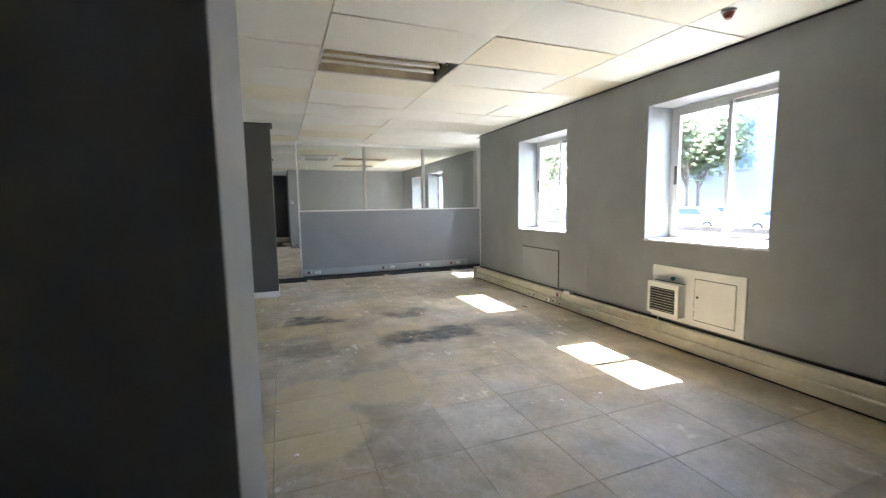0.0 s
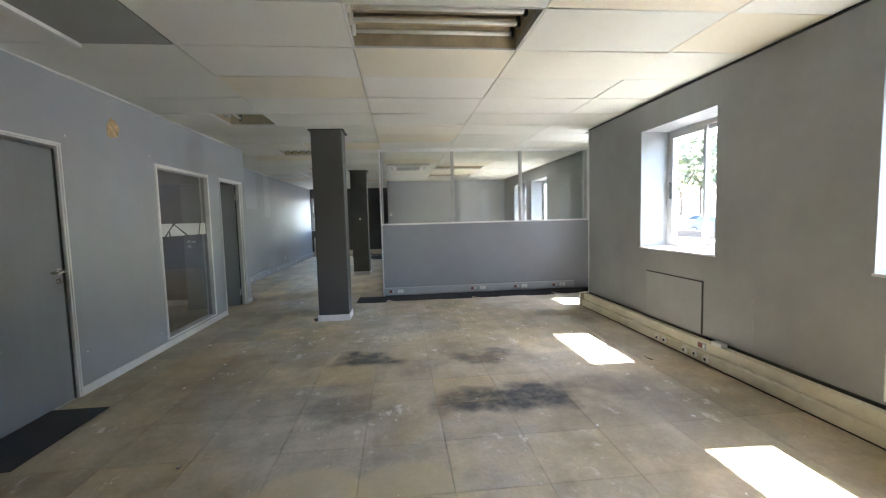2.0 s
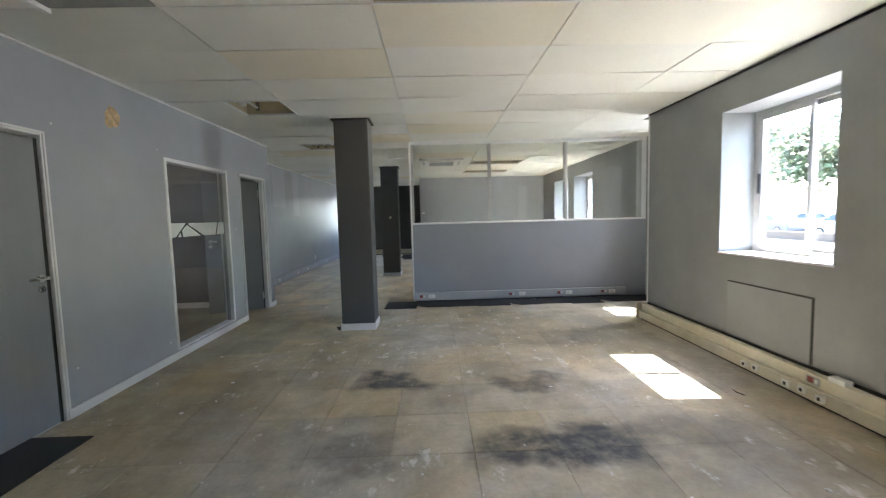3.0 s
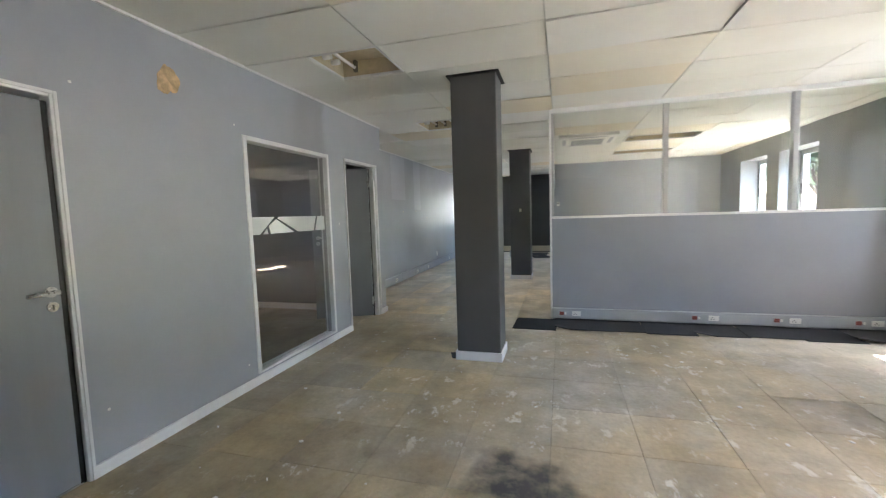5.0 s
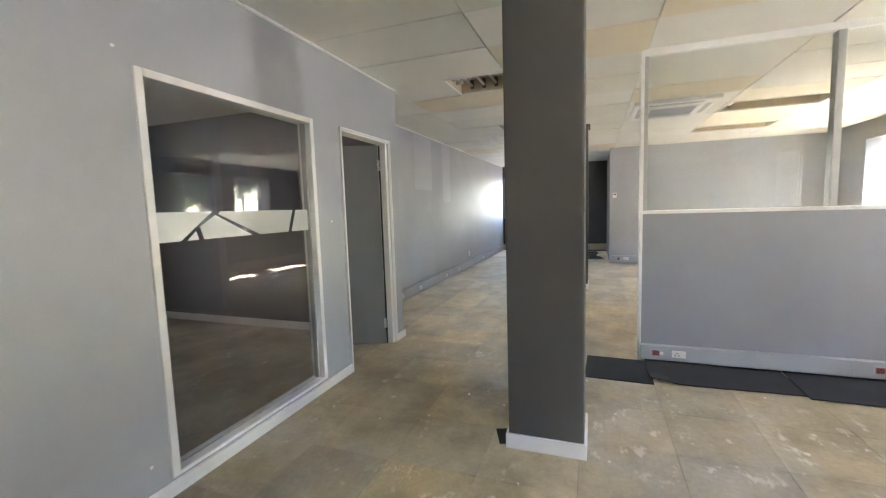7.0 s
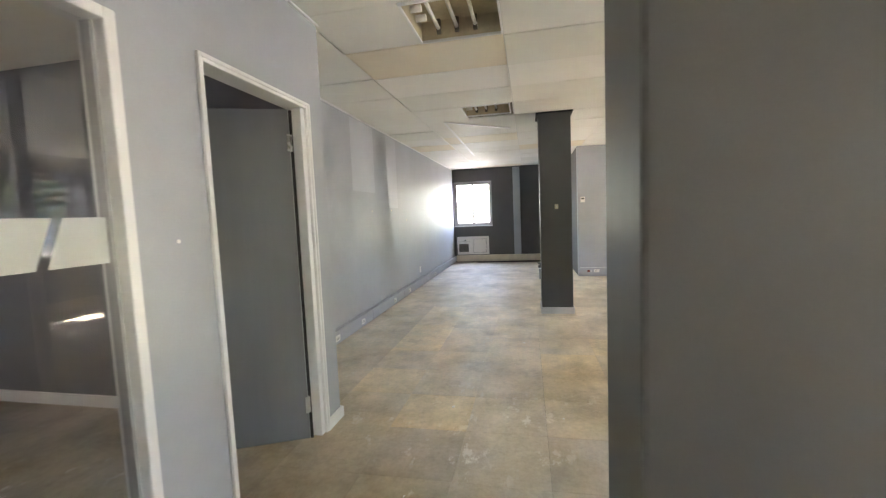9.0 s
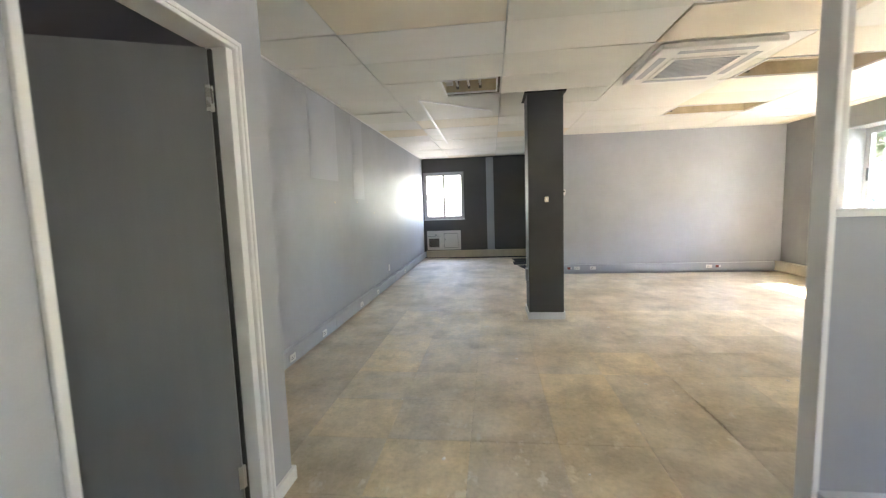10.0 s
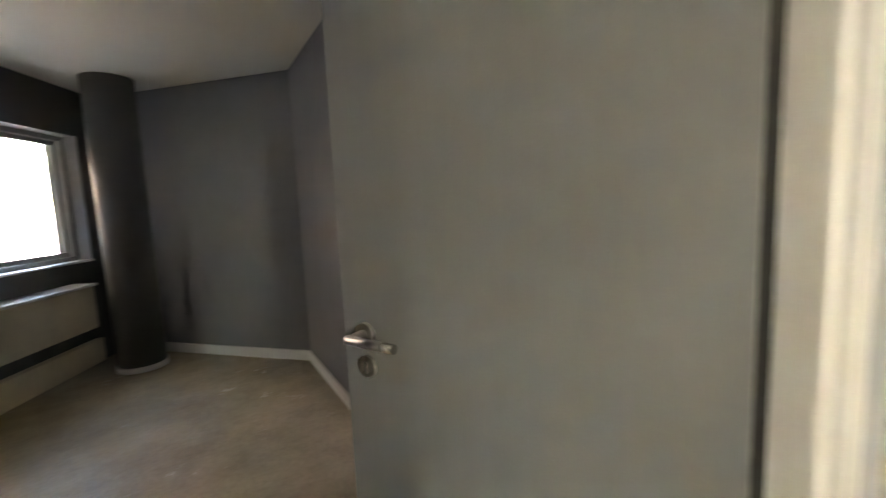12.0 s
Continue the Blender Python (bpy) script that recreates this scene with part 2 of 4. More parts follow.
        mp.vector_type = "TEXTURE"
        mp.inputs["Location"].default_value, mp.inputs["Scale"].default_value = (x, y, 0), (rx, ry, 1)
        l.new(ad.outputs[0], mp.inputs[0])
        g = n.new("ShaderNodeTexGradient")
        g.gradient_type = "SPHERICAL"
        l.new(mp.outputs[0], g.inputs[0])
        f = mix(n, l, 1.0, flake, ramp(n, l, g.outputs["Fac"], [(0.0, (0, 0, 0)), (0.45, (0.8, 0.8, 0.8))]), "MULTIPLY")
        col = mix(n, l, f, col, (0.62, 0.6, 0.57))
    info = n.new("ShaderNodeObjectInfo")
    col = mix(n, l, 1.0, col, ramp(n, l, info.outputs["Random"], [(0.0, (0.93, 0.92, 0.91)), (0.85, (1.0, 1.0, 1.0)), (1.0, (1.06, 1.0, 0.86))]), "MULTIPLY")
    col = mix(n, l, 1.0, col, (1.22, 1.21, 1.17), "MULTIPLY")
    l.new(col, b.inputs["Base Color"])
    rr = n.new("ShaderNodeMapRange")
    rr.inputs[3].default_value, rr.inputs[4].default_value = 0.46, 0.8
    l.new(mid, rr.inputs[0])
    l.new(rr.outputs[0], b.inputs["Roughness"])
    bump(n, l, b, grain, 0.35, 0.003)
    return m


def ceiling_material():
    m, n, l, b = nodes_of("mineral_ceiling_tile")
    g = n.new("ShaderNodeNewGeometry")
    col = ramp(n, l, g.outputs["Random Per Island"], [(0.0, (0.74, 0.74, 0.69)), (0.45, (0.79, 0.78, 0.74)), (0.86, (0.81, 0.8, 0.77)), (0.91, (0.8, 0.76, 0.66)), (1.0, (0.78, 0.7, 0.56))])
    wide = noise_node(n, l, 0.9, 6.0, 0.6)
    col = mix(n, l, 0.5, col, ramp(n, l, wide, [(0.3, (0.86, 0.85, 0.81)), (0.6, (1, 1, 1))]), "MULTIPLY")
    fine = noise_node(n, l, 60.0, 6.0, 0.8, (1, 2.5, 1))
    col = mix(n, l, 0.25, col, ramp(n, l, fine, [(0.3, (0.8, 0.8, 0.78)), (0.6, (1, 1, 1))]), "MULTIPLY")
    l.new(col, b.inputs["Base Color"])
    b.inputs["Roughness"].default_value = 0.62
    bump(n, l, b, fine, 0.5, 0.002)
    return m


FLOOR, TILE = floor_material(), ceiling_material()
TBAR = paint("ceiling_grid_paint", (0.6, 0.6, 0.57), 0.45, 0.1)

# ---- mesh helpers ----
def box(bm, x0, x1, y0, y1, z0, z1, bevel=0.0, m=None):
    """Adds a box, its edges bevelled where asked, and turned by m."""
    mm = Matrix.Translation(((x0 + x1) / 2, (y0 + y1) / 2, (z0 + z1) / 2)) @ Matrix.Diagonal((x1 - x0, y1 - y0, z1 - z0, 1))
    r = bmesh.ops.create_cube(bm, size=1, matrix=(m @ mm) if m else mm)
    if bevel:
        edges = list({e for v in r["verts"] for e in v.link_edges})
        bmesh.ops.bevel(bm, geom=edges, offset=bevel, segments=2, affect="EDGES", profile=0.6)
    return bm


def cyl(bm, a, b, r, seg=16, r2=None):
    a, b = Vector(a), Vector(b)
    m = Matrix.Translation((a + b) / 2) @ (b - a).to_track_quat("Z", "Y").to_matrix().to_4x4()
    bmesh.ops.create_cone(bm, cap_ends=True, segments=seg, radius1=r, radius2=r if r2 is None else r2, depth=(b - a).length, matrix=m)
    return bm


def mesh_ob(name, bm, material, smooth=False):
    me = bpy.data.meshes.new(name)
    bm.to_mesh(me)
    bm.free()
    me.materials.append(material)
    if smooth:
        for p in me.polygons:
            p.use_smooth = len(p.vertices) == 4
    return new(name, me)


def part(name, bm, material, parent, label="", smooth=False):
    ob = mesh_ob(name, bm, material, smooth)
    ob.parent = parent
    if label:
        ob["label"] = label
    return ob


def thing(name, label, category, group="", at=(0, 0, 0), turn=0.0):
    ob = new(name)
    ob.matrix_world = pose(*at, 0, 0, turn)
    return tagged(ob, label, category, group)


def struct(name, bm, material, label, category="wall"):
    return tagged(mesh_ob(name, bm, material), label, category, "", "structure")


def wall_boxes(axis, c0, c1, a0, a1, z0, z1, holes=()):
    """A wall between c0 and c1 in thickness, from a0 to a1 along y (axis 'x') or x (axis 'y'), with holes (a, b, z, z)."""
    bm = bmesh.new()

    def add(p, q, r, s):
        if q - p > 1e-4 and s - r > 1e-4:
            if axis == "x":
                box(bm, c0, c1, p, q, r, s)
            else:
                box(bm, p, q, c0, c1, r, s)

    at = a0
    for h0, h1, hz0, hz1 in sorted(holes):
        add(at, h0, z0, z1)
        add(h0, h1, z0, hz0)
        add(h0, h1, hz1, z1)
        at = h1
    add(at, a1, z0, z1)
    return bm


# ---- plan ----
CZ = 2.605           # ceiling
TOP = 3.2            # slab above the ceiling
LW, WW, RW = -1.866, 3.57, 4.33   # left wall, window wall, set-back window wall
END = 7.15           # the window wall stops here
PY = 8.735           # glazed partition
FL = -2.63          # far left wall
BY, BX = 15.02, 0.42  # rear wall and its end
FY = 17.86           # dark end wall
WZ = (0.975, 2.305)
WIN = [(2.27, 3.435), (4.685, 5.843)]
REAR = [(7.2, 7.86), (11.0, 12.2), (12.65, 13.85)]
OUT, OUT2 = 4.03, 4.79

# ---- walls ----
struct("wall_east", wall_boxes("x", WW, OUT, -3.0, END, -0.4, TOP, [(a, b, *WZ) for a, b in WIN]), WALL_DIMMED, "grey painted window wall with deep window reveals")
struct("wall_east_return", wall_boxes("y", END - 0.12, END - 0.002, OUT, OUT2, -0.4, TOP), WALL_DIMMED, "grey return beside the set-back window wall")
struct("wall_east_rear", wall_boxes("x", RW, OUT2, END, BY + 0.2, -0.4, TOP, [(a, b, *WZ) for a, b in REAR]), WALL_DIMMED, "grey painted set-back window wall behind the partition")
D1, D2, IW = (3.95, 4.872), (7.765, 8.635), (6.155, 7.425)
struct("wall_west", wall_boxes("x", LW - 0.1, LW, 1.3, 8.82, -0.05, TOP, [(*D1, -0.05, 2.045), (*D2, -0.05, 2.06), (*IW, 0.085, 2.06)]), WALL_GREY, "blue-grey painted partition wall with doors and window")
struct("wall_step", wall_boxes("y", 8.745, 8.82, -5.6, LW - 0.1, -0.05, TOP), SIDE_SHADED, "blue-grey painted wall beside the open door")
struct("wall_far_west", wall_boxes("x", FL - 0.12, FL, 8.82, FY, -0.05, TOP), WALL_GREY, "long blue-grey painted wall with trunking")
FW = (-2.61, -1.535, 1.01, 2.255)
struct("wall_north", wall_boxes("y", FY, FY + 0.25, FL - 0.12, BX + 0.12, -0.05, TOP, [FW]), CHARCOAL, "charcoal painted end wall with a bright window")
struct("wall_rear", wall_boxes("y", BY, BY + 0.15, BX, RW, -0.05, TOP), WALL_GREY, "blue-grey rear wall behind the partition")
struct("wall_rear_return", wall_boxes("x", BX, BX + 0.12, BY + 0.15, FY, -0.05, TOP), CHARCOAL, "charcoal painted side wall")
struct("wall_south", wall_boxes("y", -3.15, -3.0, -2.2, OUT, -0.05, TOP), WALL_DIMMED, "plain grey closing wall")
struct("wall_south_west", wall_boxes("x", -2.2, -2.05, -3.0, 1.3, -0.05, TOP), WALL_DIMMED, "plain grey closing wall")
bm = bmesh.new()
q = [(-2.05, 0.91), (0.046, 0.91), (0.046, 1.485), (-2.05, 1.485)]
lo, hi = [bm.verts.new((x, y, -0.05)) for x, y in q], [bm.verts.new((x, y, TOP)) for x, y in q]
for k in range(4):
    bm.faces.new((lo[k], lo[(k + 1) % 4], hi[(k + 1) % 4], hi[k]))
bm.faces.new(hi)
bm.faces.new(lo[::-1])
struct("wall_entrance", bm, WALL_GREY, "thick grey painted wall end beside the entrance")

# thin lighter sheets that paint the sheen on the long wall
struct("trim_paint_patch", box(bmesh.new(), FL, FL + 0.0015, 11.0, 11.75, 1.7, CZ - 0.02), SHEEN_PATCH, "lighter patch for wall paint sheen", "wall paint")
struct("trim_paint_patch_low", box(bmesh.new(), FL, FL + 0.001, 12.3, 12.75, 1.5, CZ - 0.02), SHEEN_PATCH, "lighter strip for wall paint sheen", "wall paint")

# ---- side room behind the left wall ----
C1, C2, C3 = Vector((-5.5, 8.745)), Vector((-7.12, 7.21)), Vector((-1.96, 4.73))


def skew_wall(p, q, thick, z0, z1, holes=()):
    """Boxes along the line p-q, thickness to the right-hand side; hole (s0, s1, z0, z1) along it."""
    d = (q - p)
    n = d.length
    m = Matrix.Translation((p.x, p.y, 0)) @ Matrix.Rotation(math.atan2(d.y, d.x), 4, "Z")
    b = wall_boxes("y", -thick, 0, 0, n, z0, z1, holes)
    b.transform(m)
    return b, m


RWIN = (0.3, 2.6, 0.98, 2.15)
struct("wall_side_end", skew_wall(C2, C1, -0.12, -0.05, TOP)[0], SIDE_SHADED, "slanting blue-grey end wall of side room")
b_, SIDE = skew_wall(C2, C3, 0.3, -0.05, TOP, [RWIN])
struct("wall_side_window", b_, CHARCOAL, "dark painted window wall of the side room")
struct("ceiling_side_room", box(bmesh.new(), -7.4, LW - 0.1, 4.6, 8.745, 2.57, 2.59), TILE, "flat off-white ceiling of the side room", "ceiling")

# ---- slabs ----
struct("floor_slab", box(bmesh.new(), -7.6, OUT2, -3.2, FY + 0.3, -0.25, -0.012), PLENUM, "bare screed floor slab", "floor")
# slab extended unseen over the light well, to keep sun out of it
struct("roof_slab", box(box(bmesh.new(), -7.6, OUT, -3.2, END - 0.12, TOP, TOP + 0.3), -7.6, OUT2, END - 0.12, FY + 0.3, TOP, TOP + 0.3), PLENUM, "concrete slab above ceiling, extended to shade light well", "ceiling")

# ---- ceiling: tiles in a grid, some missing ----
XS = [-3.10, -1.9, -0.70, 0.495, 1.685, 2.88, 4.075, 5.27]
ROW0, ROWD = 3.74 - 11 * 0.62, 0.62
bm = bmesh.new()
half = [3.74, 6.22, 8.70, 11.18]
rng = random.Random(7)
for i in range(7):
    for k in range(36):
        x0, x1, y0 = XS[i], XS[i + 1], ROW0 + k * ROWD
        y1 = y0 + ROWD
        x0, x1, y1 = max(x0, FL - 0.02 if y0 > 8.2 else -2.1), min(x1, RW + 0.02 if y0 > 6.9 else WW + 0.05), min(y1, FY)
        if x1 - x0 < 0.05 or y1 - y0 < 0.05:
            continue
        yr = round(y0, 2)
        if i == 3 and yr == 3.74:
            continue
        if i == 4 and yr in (11.18, 13.04):
            continue
        if i == 1 and yr in [round(v, 2) for v in half]:
            x1 = -1.29
        dz = rng.choice((0, 0, 0, 0, 0.002, 0.004, -0.003))
        t = rng.uniform(-0.0035, 0.0035)
        if i == 3 and yr == 6.22:
            dz, t = 0.0, -0.012
        g = 0.005
        vs = [bm.verts.new((x, y, CZ + dz + (t if x == x0 + g else -t) + h)) for h in (0, 0.014) for x, y in ((x0 + g, y0 + g), (x1 - g, y0 + g), (x1 - g, y1 - g), (x0 + g, y1 - g))]
        for f in ((3, 2, 1, 0), (4, 5, 6, 7), (0, 1, 5, 4), (1, 2, 6, 5), (2, 3, 7, 6), (3, 0, 4, 7)):
            bm.faces.new([vs[j] for j in f])
struct("ceiling", bm, TILE, "suspended ceiling of stained off-white tiles", "ceiling")
bm = bmesh.new()
for x in XS[1:-1]:
    box(bm, x - 0.012, x + 0.012, -3, FY, CZ + 0.02, CZ + 0.05)
struct("ceiling_grid", bm, TBAR, "painted metal runners of the ceiling grid", "ceiling")
bm = box(bmesh.new(), LW - 0.002, LW + 0.018, 1.4, 8.82, CZ - 0.012, CZ + 0.004)
box(bm, FL, FL + 0.018, 8.83, FY, CZ - 0.012, CZ + 0.004)
struct("ceiling_trim_west", bm, WHITE, "thin white edge trim under the ceiling", "trim")
# black strip painted in as the shadow line under the ceiling edge
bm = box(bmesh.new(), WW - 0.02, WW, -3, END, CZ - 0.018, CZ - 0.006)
struct("ceiling_trim_east", bm, DARK, "dark strip for shadow gap above window wall", "trim")

# ---- skirtings ----
def skirting(name, x0, x1, y0, y1, h=0.07):
    return struct(name, box(bmesh.new(), x0, x1, y0, y1, -0.01, h, 0.004), WHITE, "white painted timber skirting board", "baseboard")


skirting("baseboard_west_1", LW, LW + 0.018, D1[1], D2[0])
skirting("baseboard_west_2", LW, LW + 0.018, D2[1], 8.838)
skirting("baseboard_west_3", LW - 0.3, LW + 0.018, 8.82, 8.838)
skirting("baseboard_west_4", LW, LW + 0.018, 1.42, D1[0])
skirting("baseboard_side_room", -5.48, LW - 0.12, 8.727, 8.745, 0.09)
bm, _ = skew_wall(C2, C1, 0.02, -0.01, 0.09)
struct("baseboard_side_end", bm, WHITE, "white painted timber skirting board", "baseboard")

# ---- windows ----
def slide_window(name, x, y0, y1, z0, z1, inner, label):
    """Two-light sliding window facing -x, frame at x, reveal lined back to inner."""
    w = tagged(new(name), label, "window", "aluminium windows", "structure")
    w.matrix_world = pose(x, y0, z0)
    W, H, d = y1 - y0, z1 - z0, inner - x
    bm = bmesh.new()
    box(bm, -0.035, 0.035, 0, 0.05, 0, H, 0.004), box(bm, -0.035, 0.035, W - 0.05, W, 0, H, 0.004)
    box(bm, -0.035, 0.035, 0.05, W - 0.05, 0, 0.05, 0.004), box(bm, -0.035, 0.035, 0.05, W - 0.05, H - 0.05, H, 0.004)
    part("window_frame", bm, ALU, w)
    mid = W / 2
    for a, b, xx in ((0.05, mid + 0.03, 0.018), (mid - 0.03, W - 0.05, -0.018)):
        bm = bmesh.new()
        s = 0.042
        box(bm, xx - 0.014, xx + 0.014, a, a + s, 0.05, H - 0.05, 0.003), box(bm, xx - 0.014, xx + 0.014, b - s, b, 0.05, H - 0.05, 0.003)
        box(bm, xx - 0.014, xx + 0.014, a + s, b - s, 0.05, 0.05 + s, 0.003), box(bm, xx - 0.014, xx + 0.014, a + s, b - s, H - 0.05 - s, H - 0.05, 0.003)
        sash = part("sash", bm, ALU, w)
        part("pane", box(bmesh.new(), xx - 0.003, xx + 0.003, a + s, b - s, 0.05 + s, H - 0.05 - s), THIN_GLASS, sash, "clear window glass")
    part("catch", box(bmesh.new(), -0.05, -0.032, W - 0.082, W - 0.06, H * 0.42, H * 0.56, 0.004), DARK, w, "black plastic window catch")
    t = 0.006
    bm = bmesh.new()
    lo, hi = d, -0.035
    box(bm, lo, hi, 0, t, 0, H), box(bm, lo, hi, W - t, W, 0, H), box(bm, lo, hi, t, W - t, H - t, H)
    part("reveal", bm, REVEAL, w, "pale painted window reveal, toned down")
    part("window_sill", box(bmesh.new(), lo - 0.008, hi, -0.005, W + 0.005, -0.004, 0.014, 0.004), WHITE, w, "white painted window sill")
    return w


for k, (a, b) in enumerate(WIN):
    slide_window(f"window_{k + 1}", 3.93, a, b, *WZ, WW, "grey aluminium sliding window in a deep white reveal")
for k, (a, b) in enumerate(REAR):
    slide_window(f"window_{k + 3}", 4.69, a, b, *WZ, RW, "grey aluminium sliding window in a white reveal")
wn = slide_window("window_6", 0, 0, FW[1] - FW[0], 0, FW[3] - FW[2], -0.1, "white framed window in charcoal end wall")
wn.matrix_world = pose(FW[1], FY + 0.1, FW[2], 0, 0, 90)
ws = slide_window("window_7", 0, 0, RWIN[1] - RWIN[0], 0, RWIN[3] - RWIN[2], -0.15, "wide window in the dark side room wall")
ws.matrix_world = SIDE @ pose(RWIN[1], -0.15, RWIN[2], 0, 0, 90) @ pose(0, 0, 0, 0, 0, 180) @ pose(0, -(RWIN[1] - RWIN[0]), 0)

# ---- doors ----
def door_frame(parent, y0, y1, h, x_front, t=0.028):
    for a, b in ((y0, y0 + t), (y1 - t, y1)):
        bm = box(bmesh.new(), LW - 0.108, x_front, a, b, -0.01, h, 0.006)
        s = b if a == y0 else a
        box(bm, LW - 0.09, LW - 0.05, s - (0 if a == y0 else 0.006), s + (0.006 if a == y0 else 0), -0.01, h - t)
        part("jamb", bm, WHITE, parent)
    bm = box(bmesh.new(), LW - 0.108, x_front, y0 + t, y1 - t, h - t, h, 0.006)
    part("head", bm, WHITE, parent)
    for a, b in ((y0 - 0.004, y0 + 0.014), (y1 - 0.014, y1 + 0.004)):
        part("outer_bead", box(bmesh.new(), x_front - 0.01, x_front + 0.007, a, b, -0.01, h + 0.004, 0.004), WHITE, parent)
    part("outer_bead", box(bmesh.new(), x_front - 0.01, x_front + 0.007, y0 + 0.014, y1 - 0.014, h - 0.014, h + 0.004, 0.004), WHITE, parent)


def lever(parent, m, side=1):
    """Lever handle on a round rose with an escutcheon below, on the face y = 0, towards -y; lever towards side * x."""
    bm = cyl(bmesh.new(), (0, 0, 0), (0, -0.01, 0), 0.026, 20)
    cyl(bm, (0, -0.01, 0), (0, -0.055, 0), 0.011, 12)
    cyl(bm, (-0.008 * side, -0.052, 0), (side * 0.125, -0.052, 0), 0.0105, 14)
    bm.transform(m)
    h = part("door_handle", bm, STEEL, parent, "brushed steel lever handle", True)
    bm = cyl(bmesh.new(), (0, 0, -0.075), (0, -0.008, -0.075), 0.025, 20)
    bm.transform(m)
    e = part("escutcheon", bm, STEEL, h, "round steel keyhole plate", True)
    bm = box(bmesh.new(), -0.004, 0.004, -0.0095, -0.007, -0.09, -0.064)
    bm.transform(m)
    part("keyhole", bm, DARK, e)


d1 = tagged(new("door_1"), "closed grey painted door in a white frame", "door", "", "structure")
door_frame(d1, *D1, 2.045, LW + 0.012)
leaf = part("leaf", box(bmesh.new(), LW - 0.05, LW - 0.012, D1[0] + 0.032, D1[1] - 0.055, 0.008, 1.994, 0.003), DOOR_GREY, d1)
part("gap_strip", box(bmesh.new(), LW - 0.055, LW - 0.013, D1[1] - 0.0545, D1[1] - 0.0285, 0, 1.996), DARK, d1)
lever(leaf, Matrix.Translation((LW - 0.012, 4.775, 1.045)) @ Matrix.Rotation(radians(90), 4, "Z"), -1)
bm = box(bmesh.new(), LW - 0.1, LW - 0.01, D1[0] + 0.045, D1[1] - 0.045, -0.012, 0.006)
part("threshold", bm, STEEL, d1)

d2 = tagged(new("door_2"), "grey painted door standing open into the side room", "door", "", "structure")
door_frame(d2, *D2, 2.06, LW + 0.012, 0.03)
part("rebate", box(bmesh.new(), LW - 0.107, LW - 0.004, D2[1] - 0.072, D2[1] - 0.03, -0.01, 2.03, 0.005), WHITE, d2)
HINGE, SWING = Vector((LW - 0.069, D2[1] - 0.087, 0)), math.degrees(math.atan2(-0.415, -0.91))
LM = Matrix.Translation(HINGE) @ Matrix.Rotation(radians(SWING), 4, "Z")
bm = box(bmesh.new(), 0.005, 0.772, -0.002, 0.036, 0.008, 2.012, 0.003)
bm.transform(LM)
leaf = part("leaf", bm, DOOR_SHADED, d2, "grey door leaf, darkened for shade")
lever(leaf, LM @ Matrix.Translation((0.7, 0.036, 1.105)) @ Matrix.Rotation(radians(180), 4, "Z"), 1)
lever(leaf, LM @ Matrix.Translation((0.7, -0.002, 1.105)), -1)
bm = box(bmesh.new(), -0.013, 0.003, 0.0, 0.02, 0.0, 2.012)
bm.transform(LM)
part("gap_strip", bm, DARK, d2)
for z in (0.22, 1.82):
    bm = cyl(bmesh.new(), (0, 0.02, z - 0.05), (0, 0.02, z + 0.05), 0.009, 10)
    box(bm, -0.001, 0.018, 0.034, 0.039, z - 0.05, z + 0.05)
    bm.transform(LM)
    part("hinge", bm, STEEL, d2, "steel butt hinge")

# ---- glazed opening in the left wall ----
iw = tagged(new("window_8"), "tall internal glass panel with frosted band in white frame", "window", "", "structure")
y0, y1, z0, z1 = IW[0], IW[1], 0.085, 2.06
bm = box(bmesh.new(), LW - 0.105, LW + 0.012, y0, y0 + 0.04, z0, z1, 0.006)
box(bm, LW - 0.105, LW + 0.012, y1 - 0.04, y1, z0, z1, 0.006)
box(bm, LW - 0.105, LW + 0.012, y0 + 0.04, y1 - 0.04, z1 - 0.04, z1, 0.006)
box(bm, LW - 0.105, LW + 0.012, y0 + 0.04, y1 - 0.04, z0, z0 + 0.02, 0.004)
part("window_frame", bm, WHITE, iw)
bm = box(bmesh.new(), LW - 0.075, LW - 0.035, y0 + 0.04, y0 + 0.052, z0, z1)
box(bm, LW - 0.075, LW - 0.035, y1 - 0.052, y1 - 0.04, z0, z1)
part("glazing_bead", bm, ALU, iw)
pane = part("pane", box(bmesh.new(), LW - 0.058, LW - 0.052, y0 + 0.04, y1 - 0.04, z0 + 0.02, z1 - 0.04), GLASS, iw, "clear glass pane")
# frosted band cut by clear slanting lines
bz0, bz1, ya, yb = 1.247, 1.397, y0 + 0.053, y1 - 0.053
